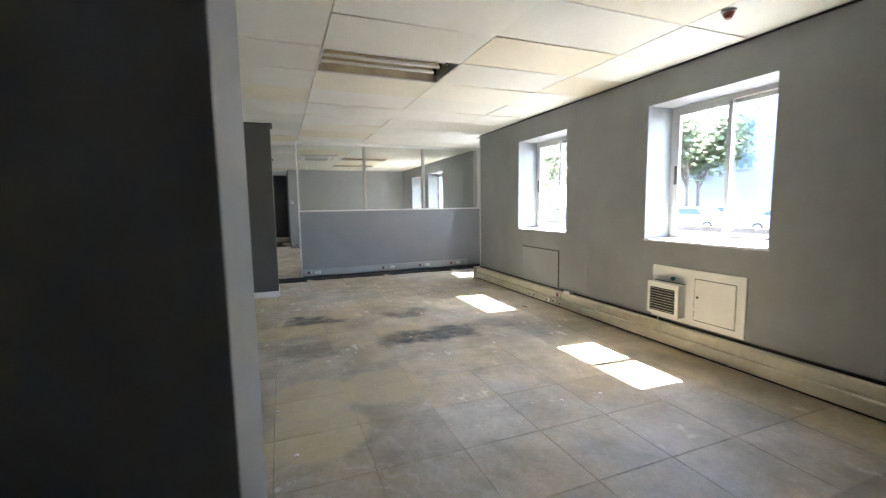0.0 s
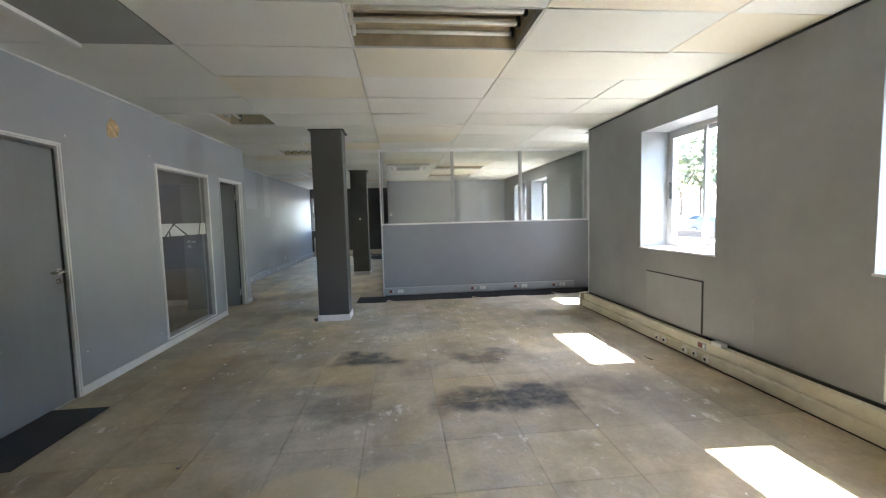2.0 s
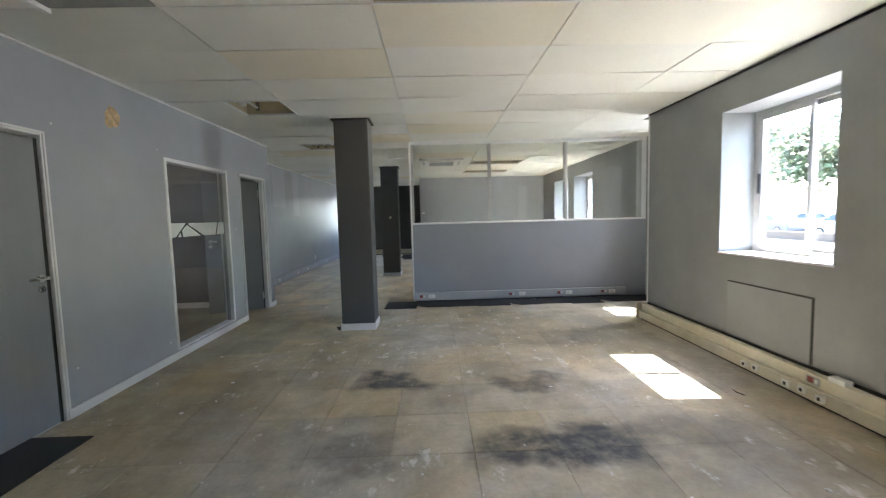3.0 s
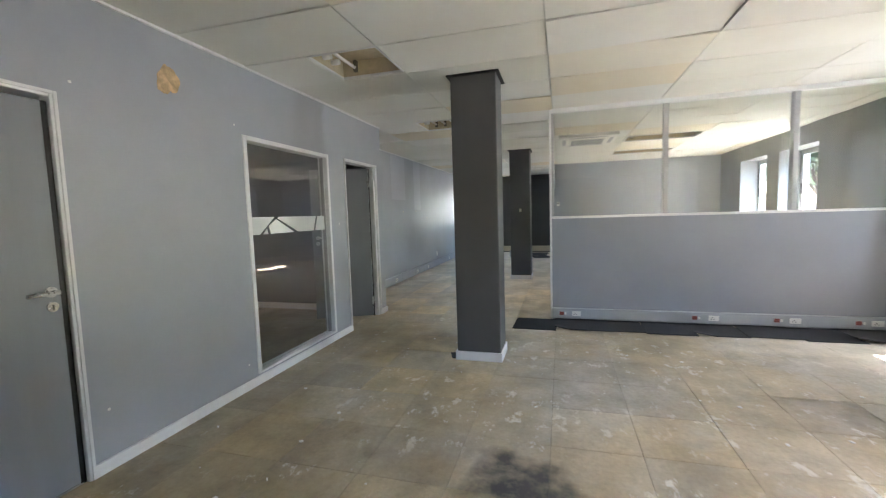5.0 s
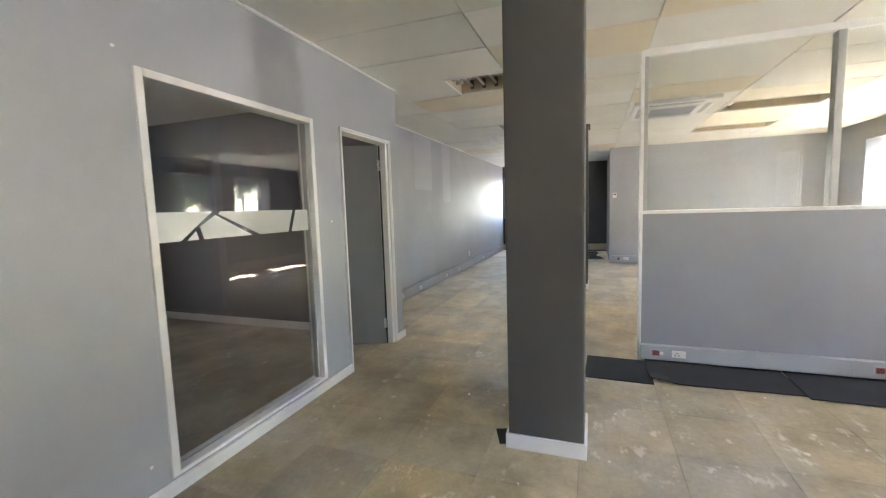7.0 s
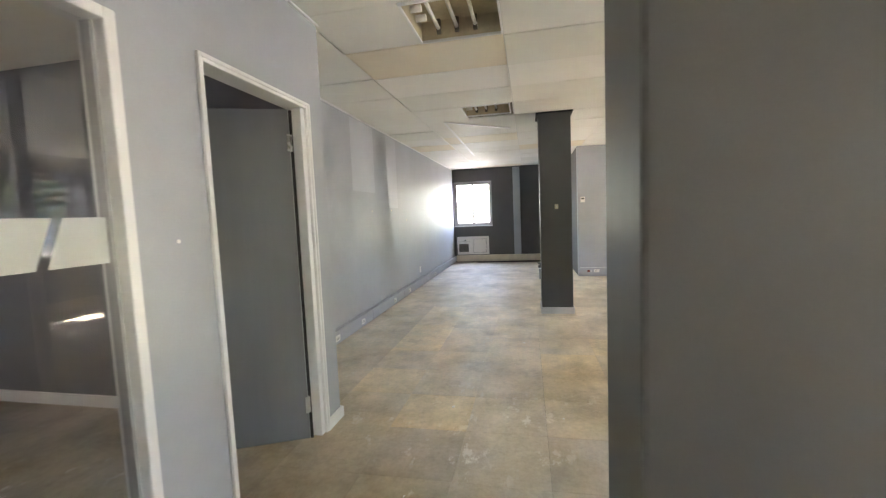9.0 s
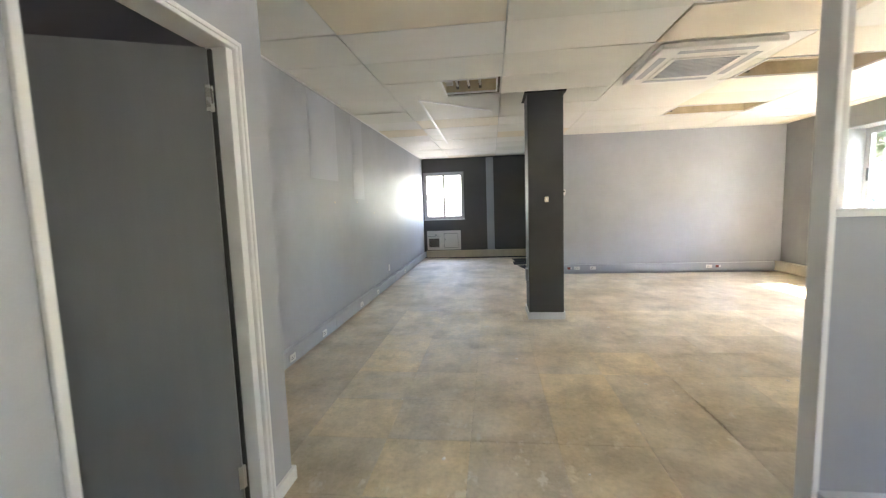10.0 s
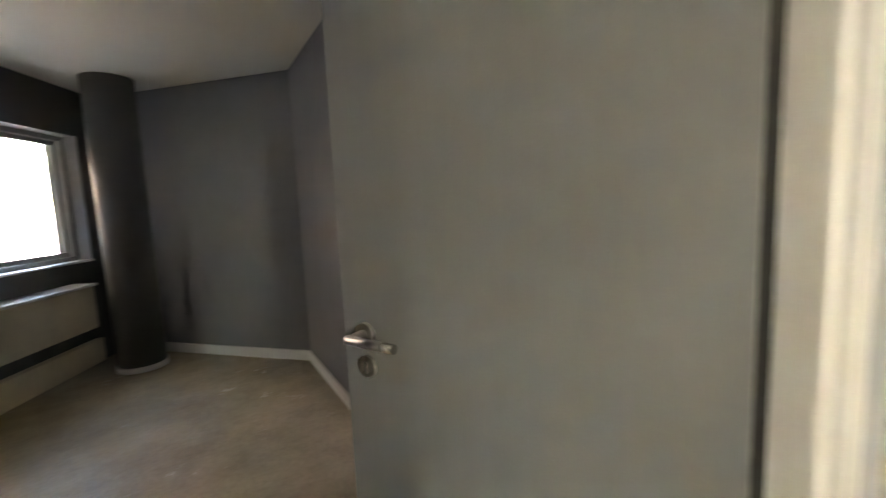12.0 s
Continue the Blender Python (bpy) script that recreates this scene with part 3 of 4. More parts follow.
for poly in (
    [(ya, bz0), (ya, bz1), (ya + 0.345, bz1), (ya + 0.145, bz0)],
    [(ya + 0.182, bz0), (ya + 0.236, bz0 + 0.048), (ya + 0.25, bz0)],
    [(ya + 0.282, bz0), (ya + 0.262, bz0 + 0.07), (ya + 0.365, bz1 - 0.02), (ya + 0.625, bz0)],
    [(ya + 0.4, bz1), (ya + 0.385, bz1 - 0.015), (ya + 0.69, bz0), (ya + 0.952, bz0), (ya + 1.006, bz1)],
    [(ya + 0.982, bz0), (ya + 1.036, bz1), (yb, bz1), (yb, bz0)],
):
    bm = bmesh.new()
    f = bm.faces.new([bm.verts.new((LW - 0.0505, y, z)) for y, z in poly])
    ex = bmesh.ops.extrude_face_region(bm, geom=[f])
    bmesh.ops.translate(bm, verts=[v for v in ex["geom"] if isinstance(v, bmesh.types.BMVert)], vec=(0.0006, 0, 0))
    bmesh.ops.recalc_face_normals(bm, faces=bm.faces)
    part("frosted_film", bm, FROST, pane, "frosted white film shape")

# ---- columns ----
def column(x0, x1, y0, y1, label):
    c = thing("column", label, "column", "square columns", ((x0 + x1) / 2, (y0 + y1) / 2, 0))
    hx, hy = (x1 - x0) / 2, (y1 - y0) / 2
    part("shaft", box(bmesh.new(), -hx, hx, -hy, hy, 0, CZ + 0.05, 0.012), CHARCOAL, c)
    t = 0.014
    for n_, (a, b, cc, d) in enumerate(((-hx - t, hx + t, -hy - t, -hy), (-hx - t, hx + t, hy, hy + t), (-hx - t, -hx, -hy, hy), (hx, hx + t, -hy, hy))):
        part("skirting", box(bmesh.new(), a, b, cc, d, 0, 0.085, 0.003), WHITE, c, "white painted skirting")
    bm = bmesh.new()
    # solid black collar stands in for the dark gap at the ceiling
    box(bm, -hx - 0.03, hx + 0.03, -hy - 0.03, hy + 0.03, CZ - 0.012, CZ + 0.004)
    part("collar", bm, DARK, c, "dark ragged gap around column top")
    return c


column(-0.365, 0.045, 7.05, 7.40, "square charcoal painted column with a white skirting")
c2 = column(-0.406, -0.008, 11.83, 12.25, "square charcoal column with a small switch plate")
sw = thing("wall_switch", "small cream switch plate on the charcoal column", "switch", at=(-0.2, 11.83, 1.405))
part("plate", box(bmesh.new(), -0.022, 0.022, -0.01, 0, -0.03, 0.03, 0.003), CREAM, sw)
part("rocker", box(bmesh.new(), -0.008, 0.008, -0.014, -0.01, -0.014, 0.014, 0.002), PLASTIC, sw)
sb = thing("socket_box", "grey socket box low on the charcoal column", "socket", at=(-0.406, 11.95, 0.52))
part("plate", box(bmesh.new(), -0.03, 0, -0.06, 0.06, -0.07, 0.07, 0.004), TRUNK_GREY, sb)
rc = thing("round_column", "round dark grey column beside the side room window", "column", at=(-6.33, 7.42, 0))
part("shaft", cyl(bmesh.new(), (0, 0, 0), (0, 0, 2.569), 0.19, 40), CHARCOAL, rc, "", True)
part("base_ring", cyl(bmesh.new(), (0, 0, 0), (0, 0, 0.05), 0.2, 40), WHITE, rc, "pale ring at the foot", True)

# ---- sockets and trunking ----
def socket(x, y, z, turn, red=False, name="power_socket"):
    label = "red switched power socket on trunking" if red else "white switched power socket on the trunking"
    s = thing(name, label, "socket", "sockets on trunking", (x, y, z), turn)
    part("plate", box(bmesh.new(), -0.052, 0.052, -0.008, 0, -0.03, 0.03, 0.003), PLASTIC if not red else TRUNK_GREY, s)
    part("insert", box(bmesh.new(), -0.04, 0.012, -0.0105, -0.008, -0.022, 0.022, 0.001), RED if red else PLASTIC, s)
    bm = bmesh.new()
    for px, pz in ((-0.028, -0.008), (-0.001, -0.008), (-0.0145, 0.009)):
        cyl(bm, (px, -0.0105, pz), (px, -0.0125, pz), 0.005, 8)
    part("pin_holes", bm, DARK, s)
    part("rocker", box(bmesh.new(), 0.02, 0.042, -0.014, -0.008, -0.014, 0.014, 0.002), PLASTIC, s, "white rocker switch")
    return s


def trunking(name, x0, x1, y0, y1, z0, z1, mat, label, joints=(), axis="y", face=0.0):
    t = thing(name, label, "trunking")
    part("duct", box(bmesh.new(), x0, x1, y0, y1, z0, z1, 0.006), mat, t)
    for j in joints:
        if axis == "y":
            part("joint_cover", box(bmesh.new(), x0 - 0.003, x1 + 0.003, j - 0.012, j + 0.012, z0 - 0.002, z1 + 0.003), mat, t)
        else:
            part("joint_cover", box(bmesh.new(), j - 0.012, j + 0.012, y0 - 0.003, y1 + 0.003, z0 - 0.002, z1 + 0.003), mat, t)
    return t


te = thing("window_wall_trunking", "dirty cream two-tier cable trunking along window wall", "trunking")
part("upper_duct", box(bmesh.new(), WW - 0.075, WW - 0.002, -2.9, END + 0.02, 0.115, 0.2, 0.005), CREAM, te)
part("lower_duct", box(bmesh.new(), WW - 0.105, WW - 0.02, -2.9, END + 0.03, 0.018, 0.112, 0.005), CREAM, te)
# black strips drawn where shade falls above and below the ducts
part("shadow_gap", box(bmesh.new(), WW - 0.012, WW + 0.0, -2.9, END, 0.2, 0.222), DARK, te)
part("gap_below", box(bmesh.new(), WW - 0.09, WW - 0.02, -2.9, END, -0.01, 0.018), DARK, te)
part("end_cap", box(bmesh.new(), WW - 0.13, WW + 0.01, END + 0.03, END + 0.06, 0.0, 0.215, 0.004), CREAM, te)
for j in (1.2, 2.45, 3.75, 4.42, 5.9, 6.6):
    part("joint_cover", box(bmesh.new(), WW - 0.108, WW - 0.02, j - 0.006, j + 0.006, 0.016, 0.116), CREAM, te)
for k, y in enumerate((4.62, 4.76, 4.9, 5.2, 5.32)):
    s = thing("trunking_outlet", "white outlet box clipped along cream trunking", "socket", "outlets on cream trunking", (WW - 0.105, y, 0.065 + 0.008 * (k % 2)))
    part("box", box(bmesh.new(), -0.022, 0, -0.03, 0.03, -0.025, 0.025, 0.004), PLASTIC, s)
    part("opening", box(bmesh.new(), -0.0235, -0.021, -0.01, 0.014, -0.014, 0.012), DARK, s)
socket(WW - 0.075, 4.72, 0.158, -90, True)
s = thing("junction_box", "white junction box resting on trunking", "box", at=(WW - 0.05, 4.55, 0.2))
part("box", box(bmesh.new(), -0.03, 0.03, -0.06, 0.06, 0, 0.035, 0.006), PLASTIC, s)

trunking("far_west_trunking", FL, FL + 0.055, 8.9, FY, 0.04, 0.175, TRUNK_GREY, "grey painted cable trunking along the wall", (9.9, 11.3, 12.7, 14.2, 15.9))
for y in (10.25, 10.95, 12.2, 13.0, 15.0):
    socket(FL + 0.055, y, 0.1, 90)
trunking("rear_trunking", BX + 0.02, RW - 0.12, BY - 0.055, BY, 0.05, 0.18, TRUNK_GREY, "grey cable trunking along the rear wall", (1.6, 2.9), "x")
for x, r in ((0.62, True), (0.76, False), (1.05, False), (3.1, False), (3.25, True)):
    socket(x, BY - 0.055, 0.115, 0, r)
trunking("east_rear_trunking", RW - 0.1, RW - 0.002, PY + 0.1, BY, 0.02, 0.19, CREAM, "cream cable trunking under rear windows", (10.5, 12.4))
trunking("end_wall_trunking", FL + 0.06, BX, FY - 0.07, FY, 0.02, 0.2, CREAM, "cream cable trunking along the end wall", (-1.2,), "x")
s = thing("wall_socket", "white double socket plate on the long wall", "socket", at=(FL, 13.95, 0.33), turn=90)
part("plate", box(bmesh.new(), -0.045, 0.045, -0.01, 0, -0.055, 0.055, 0.003), PLASTIC, s)
part("rocker", box(bmesh.new(), -0.015, 0.015, -0.014, -0.01, 0.01, 0.035, 0.002), PLASTIC, s)
s = thing("thermostat", "white thermostat on the rear wall", "thermostat", at=(0.515, BY, 1.55))
part("case", box(bmesh.new(), -0.04, 0.04, -0.022, 0, -0.055, 0.055, 0.006), PLASTIC, s)
part("display", box(bmesh.new(), -0.024, 0.024, -0.0235, -0.0215, 0.005, 0.035), DARK, s, "dark display")

# post on the end wall
pp = thing("wall_post", "lighter grey vertical cover strip on charcoal wall", "post", at=(-0.86, FY, 0))
part("strip", box(bmesh.new(), -0.095, 0.095, -0.03, 0, 0.2, CZ - 0.02, 0.004), WALL_GREY, pp)

# ---- glazed partition ----
gp = thing("glazed_partition", "low blue-grey partition with clear glass above white rail", "partition")
SZ = 1.285
part("lower_panel", box(bmesh.new(), 0.475, RW - 0.002, PY - 0.04, PY + 0.04, 0.0, SZ - 0.012), PANEL_DIMMED, gp)
part("sill_rail", box(bmesh.new(), 0.475, RW - 0.002, PY - 0.052, PY + 0.052, SZ - 0.012, SZ + 0.016, 0.004), WHITE, gp, "white painted rail")
part("head_rail", box(bmesh.new(), 0.475, RW - 0.002, PY - 0.045, PY + 0.045, CZ - 0.05, CZ + 0.004, 0.004), WHITE, gp)
part("end_post", box(bmesh.new(), 0.45, 0.475, PY - 0.05, PY + 0.05, 0, CZ, 0.004), WHITE, gp, "white end strip")
posts = [0.475, 1.725, 2.975, 4.2]
for x in posts:
    w = 0.05 if x != posts[0] else 0.03
    part("mullion", box(bmesh.new(), x, x + w, PY - 0.042, PY + 0.042, SZ + 0.016, CZ - 0.05, 0.004), ALU, gp, "pale grey mullion")
part("end_infill", box(bmesh.new(), 4.25, RW - 0.002, PY - 0.04, PY + 0.04, SZ + 0.016, CZ - 0.05), WHITE, gp)
for a, b in zip(posts, posts[1:]):
    part("pane", box(bmesh.new(), a + (0.05 if a != posts[0] else 0.03), b, PY - 0.003, PY + 0.003, SZ + 0.016, CZ - 0.05), THIN_GLASS, gp, "clear glass pane")
pt = trunking("partition_trunking", 0.47, 3.98, PY - 0.095, PY - 0.04, 0.03, 0.155, TRUNK_GREY, "grey painted cable trunking along partition foot", (1.32, 1.92, 3.15), "x")
for x, r in ((0.60, True), (0.76, False), (2.07, True), (2.25, False), (2.87, True), (3.03, False), (3.6, True), (3.75, False)):
    socket(x, PY - 0.095, 0.095, 0, r)

# white edge post at the end of the window wall
struct("trim_wall_end", box(bmesh.new(), WW - 0.012, WW + 0.045, END, END + 0.018, 0.21, CZ, 0.004), WHITE, "white corner strip at window wall end", "trim")

# ---- heater panels ----
def heater_panel(at, turn, label):
    """Panel with a louvred box and an access door, on the face x = 0 towards -x; runs along y."""
    h = thing("heater_panel", label, "wall heater", "wall heater panels", at, turn)
    part("panel", box(bmesh.new(), -0.014, 0, -0.9, 0, 0, 0.51, 0.005), PLASTIC, h)
    bx = part("grille_box", box(bmesh.new(), -0.11, -0.014, -0.37, -0.03, 0.05, 0.36, 0.006), PLASTIC, h, "yellowed white louvred box")
    part("grille_recess", box(bmesh.new(), -0.113, -0.108, -0.335, -0.065, 0.085, 0.31), DARK, bx)
    for k in range(9):
        z = 0.097 + k * 0.025
        m = Matrix.Translation((-0.116, -0.2, z)) @ Matrix.Rotation(radians(35), 4, "Y")
        part("slat", box(bmesh.new(), -0.009, 0.009, -0.13, 0.13, -0.0015, 0.0015, 0, m), DARK_GRILLE, bx)
    # thin black line painted as shade along the top of the louvred box
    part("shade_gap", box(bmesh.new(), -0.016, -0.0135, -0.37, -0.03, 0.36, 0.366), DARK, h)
    part("knob", cyl(bmesh.new(), (-0.014, -0.24, 0.4), (-0.034, -0.24, 0.4), 0.018, 14), GREEN, h, "dark green control knob", True)
    d = part("access_door", box(bmesh.new(), -0.02, -0.0145, -0.82, -0.46, 0.06, 0.43, 0.003), PLASTIC, h, "white access door")
    bm = box(bmesh.new(), -0.0152, -0.0135, -0.826, -0.454, 0.054, 0.06)
    box(bm, -0.0152, -0.0135, -0.826, -0.454, 0.43, 0.436), box(bm, -0.0152, -0.0135, -0.826, -0.82, 0.06, 0.43), box(bm, -0.0152, -0.0135, -0.46, -0.454, 0.06, 0.43)
    part("door_gap", bm, DARK, h)
    part("lock", cyl(bmesh.new(), (-0.02, -0.49, 0.27), (-0.026, -0.49, 0.27), 0.011, 12), DARK, d)
    cu = bpy.data.curves.new("cable", "CURVE")
    cu.dimensions, cu.bevel_depth = "3D", 0.006
    sp = cu.splines.new("BEZIER")
    sp.bezier_points.add(2)
    for p, co in zip(sp.bezier_points, ((-0.06, -0.13, 0.06), (-0.085, -0.14, 0.0), (-0.05, -0.13, -0.06))):
        p.co, p.handle_left_type, p.handle_right_type = co, "AUTO", "AUTO"
    cu.materials.append(PLASTIC)
    c = new("cable", cu)
    c.parent = h
    return h


heater_panel((WW, 3.3, 0.235), 0, "yellowed white wall heater with louvred box")
heater_panel((-1.64 - 0.0, FY, 0.25), 90, "white wall heater panel on charcoal wall").matrix_world = pose(-1.65, FY, 0.215, 0, 0, 90) @ pose(0, 0.9, 0)

# blocked opening, painted over, with open joints
bp = thing("blanking_panel", "painted-over wall panel with dark open joints", "panel", at=(WW, 4.83, 0.2))
part("panel", box(bmesh.new(), -0.006, 0, 0, 0.87, 0, 0.52, 0.002), WALL_DIMMED, bp)
part("joint", box(bmesh.new(), -0.008, 0, -0.014, 0, 0.03, 0.532), DARK, bp, "dark open joint")
part("joint", box(bmesh.new(), -0.008, 0, 0, 0.87, 0.52, 0.532), DARK, bp, "dark open joint")
bm = box(bmesh.new(), WW - 0.0016, WW, 4.262, 4.266, 0.2, 0.72)
struct("trim_wall_seam", bm, DARK_GRILLE, "faint seam in window wall lining", "trim")

# ---- lights in the ceiling ----
def tray(w, d, h, x0, y0):
    bm = bmesh.new()
    t = 0.004
    box(bm, x0, x0 + w, y0, y0 + d, CZ + h, CZ + h + t)
    for a in ((x0 - t, x0, y0 - t, y0 + d + t), (x0 + w, x0 + w + t, y0 - t, y0 + d + t), (x0, x0 + w, y0 - t, y0), (x0, x0 + w, y0 + d, y0 + d + t)):
        box(bm, *a, CZ + 0.002, CZ + h)
    return bm


lt = thing("fluorescent_light", "unlit recessed fluorescent light with bare tubes", "ceiling light")
part("tray", tray(1.17, 0.6, 0.13, 0.505, 3.75), HOUSING, lt, "yellowed metal tray")
for y in (3.9, 4.06, 4.22):
    b = part("tube", cyl(bmesh.new(), (0.53, y, CZ + 0.055), (1.6, y, CZ + 0.055), 0.014, 14), TUBE, lt, "white fluorescent tube", True)
    part("tube_holder", box(bmesh.new(), 0.508, 0.53, y - 0.02, y + 0.02, CZ + 0.03, CZ + 0.128, 0.003), PLASTIC, b)
    part("tube_holder", box(bmesh.new(), 1.6, 1.622, y - 0.02, y + 0.02, CZ + 0.03, CZ + 0.128, 0.003), DARK, b)
for y in (3.98, 4.14):
    m = Matrix.Translation((1.08, y, CZ + 0.1)) @ Matrix.Rotation(radians(45), 4, "X")
    part("reflector", box(bmesh.new(), -0.55, 0.55, -0.025, 0.025, -0.025, 0.025, 0, m), HOUSING, lt, "cream reflector ridge")
bm = bmesh.new()
for a in ((0.497, 0.507, 3.745, 4.36), (1.675, 1.685, 3.745, 4.36), (0.507, 1.675, 3.742, 3.752), (0.507, 1.675, 4.35, 4.36)):
    box(bm, *a, CZ - 0.004, CZ + 0.01)
part("rim", bm, WHITE, lt)


def open_housing(x0, x1, y0, y1, group, label, tubes):
    o = thing("light_housing", label, "ceiling light", group)
    part("tray", tray(x1 - x0 - 0.02, y1 - y0 - 0.02, 0.14, x0 + 0.01, y0 + 0.01), HOUSING, o, "yellowed metal tray")
    bm = bmesh.new()
    for a in ((x0, x0 + 0.012, y0, y1), (x1 - 0.012, x1, y0, y1), (x0 + 0.012, x1 - 0.012, y0, y0 + 0.012), (x0 + 0.012, x1 - 0.012, y1 - 0.012, y1)):
        box(bm, *a, CZ - 0.006, CZ + 0.012)
    part("rim", bm, WHITE, o)
    for k in range(tubes):
        x = x0 + 0.14 + k * (x1 - x0 - 0.2) / 3
        b = part("tube", cyl(bmesh.new(), (x, y0 + 0.05, CZ + 0.07), (x, y1 - 0.05, CZ + 0.07), 0.013, 12), TUBE, o, "white fluorescent tube", True)
        part("tube_holder", box(bmesh.new(), x - 0.015, x + 0.015, y1 - 0.05, y1 - 0.012, CZ + 0.04, CZ + 0.135, 0.003), PLENUM, b, "rusty tube holder")
    for k in range(2):
        part("starter", cyl(bmesh.new(), (x0 + 0.03, y0 + 0.2 + 0.13 * k, CZ + 0.06), (x0 + 0.1, y0 + 0.2 + 0.13 * k, CZ + 0.06), 0.022, 12), PLASTIC, o, "white starter", True)
    return o


open_housing(-1.28, -0.70, 6.22, 6.79, "open light housings", "open square light housing with yellowed tray", 1)
open_housing(-1.29, -0.70, 8.72, 9.3, "open light housings", "open square light housing with three bare tubes", 3)
open_housing(-1.31, -0.74, 11.19, 11.69, "open light housings", "open square light housing with dusty tray", 3)
o = thing("ceiling_light", "grey light cover sagging from the ceiling", "ceiling light")
part("cover", box(bmesh.new(), -1.285, -0.705, 3.76, 4.35, CZ - 0.004, CZ + 0.006), DULL, o, "dull grey cover")
part("rim", box(bmesh.new(), -1.315, -1.285, 3.75, 4.36, CZ - 0.03, CZ + 0.006), WHITE, o, "bright white edge strip")
open_housing(1.70, 2.87, 11.19, 11.79, "rear light housings", "open long light housing with peeling tray", 1)
open_housing(1.70, 2.87, 13.05, 13.65, "rear light housings", "open long light housing with a bare tube", 1)

ac = thing("ceiling_cassette", "white ceiling air conditioner cassette with square grille", "air conditioner", at=(1.025, 11.11, CZ - 0.004))
part("panel", box(bmesh.new(), -0.47, 0.47, -0.52, 0.52, -0.045, 0.002, 0.016), PLASTIC, ac)
part("grille_frame", box(bmesh.new(), -0.3, 0.3, -0.28, 0.28, -0.056, -0.044, 0.006), PLASTIC, ac)
for k in range(13):
    y = -0.24 + 0.04 * k
    part("louvre", box(bmesh.new(), -0.26, 0.26, y - 0.008, y + 0.008, -0.062, -0.056), TRUNK_GREY, ac)
for a in ((-0.41, -0.35, -0.3, 0.3), (0.35, 0.41, -0.3, 0.3), (-0.3, 0.3, -0.44, -0.38), (-0.3, 0.3, 0.38, 0.44)):
    part("air_slot", box(bmesh.new(), *a, -0.048, -0.043), TRUNK_GREY, ac)
sd = thing("alarm_sounder", "small red alarm fitting on the ceiling", "alarm", at=(2.95, 2.24, CZ))
part("base", cyl(bmesh.new(), (0, 0, 0.004), (0, 0, -0.012), 0.045, 20), PLASTIC, sd, "", True)
part("dome", cyl(bmesh.new(), (0, 0, -0.012), (0, 0, -0.05), 0.036, 20, 0.02), RED, sd, "red dome", True)

# dangling broken runner and slipped tile edges
for (x0, y0, x1, y1, dz) in ((-1.63, 11.82, -1.66, 15.2, -0.02), (-1.62, 11.85, -0.8, 12.6, -0.018)):
    r = thing("ceiling_runner", "loose white ceiling grid runner", "ceiling runner", "loose runners")
    bm = bmesh.new()
    d = Vector((x1 - x0, y1 - y0, 0))
    m = Matrix.Translation((x0, y0, CZ + dz)) @ Matrix.Rotation(math.atan2(d.y, d.x), 4, "Z")
    box(bm, 0, d.length, -0.014, 0.014, 0, 0.004, 0, m), box(bm, 0, d.length, -0.002, 0.002, 0.004, 0.03, 0, m)
    part("strip", bm, WHITE, r)

# ---- small things on walls and floor ----
bm = bmesh.new()
rg = random.Random(3)
def ragged(t):
    return 1 + 0.16 * math.sin(2 * t + 0.6) + 0.1 * math.sin(3 * t + 2.1) + 0.06 * math.sin(7 * t) + 0.04 * math.sin(13 * t + 1)


rings = [[bm.verts.new((dx, 0.076 * k * ragged(t) * math.cos(t), 0.1 * k * ragged(t + 0.2) * math.sin(t))) for t in [j * math.tau / 40 for j in range(40)]] for k, dx in ((1.0, 0.0005), (0.96, 0.004), (0.85, 0.0015), (0.4, 0.0025))]
for p, q_ in zip(rings, rings[1:]):
    for j in range(40):
        bm.faces.new((p[j], p[(j + 1) % 40], q_[(j + 1) % 40], q_[j]))
bm.faces.new(rings[-1])
bmesh.ops.recalc_face_normals(bm, faces=bm.faces)
hp = thing("plaster_patch", "ragged ochre patch of broken wall plaster", "wall damage", at=(LW, 5.53, 2.295))
part("patch", bm, PLASTER, hp)

for k in range(9):
    x = 0.02 + k * 0.485
    c = thing("carpet_tile", "charcoal carpet tile lying along the partition foot", "carpet tile", "loose carpet tiles", (x, 8.2 + 0.02 * ((k * 7) % 3 - 1), 0.002 + 0.006 * (k % 2)), (k * 37 % 5 - 2) * 0.9)
    bm = bmesh.new()
    bmesh.ops.create_grid(bm, x_segments=8, y_segments=8, size=0.25, matrix=Matrix.Translation((0.25, 0.25, 0)))
    for v in bm.verts:
        lift = max(0, 0.09 - (v.co - Vector((0, 0.0, 0))).length * 0.5) if k % 3 == 1 else 0.0
        v.co.z += lift * 0.35
    ex = bmesh.ops.extrude_face_region(bm, geom=bm.faces[:])
    bmesh.ops.translate(bm, verts=[v for v in ex["geom"] if isinstance(v, bmesh.types.BMVert)], vec=(0, 0, 0.006))
    bmesh.ops.recalc_face_normals(bm, faces=bm.faces)
    part("carpet_face", bm, CARPET, c)
dm = thing("door_mat", "dark carpet strip in front of the closed door", "mat", at=(LW - 0.1, 3.78, 0.001))
part("carpet_face", box(bmesh.new(), 0, 0.49, 0, 0.82, 0, 0.008, 0.002), CARPET, dm)
for k, (x, y) in enumerate(((-0.1, 16.6), (-0.08, 17.1), (0.02, 15.9))):
    c = thing("carpet_tile", "charcoal carpet tile lying before the dark wall", "carpet tile", "far carpet tiles", (x, y, 0.002 + 0.007 * k), 7 * k)
    part("carpet_face", box(bmesh.new(), -0.25, 0.25, -0.25, 0.25, 0, 0.006, 0.001), CARPET, c)
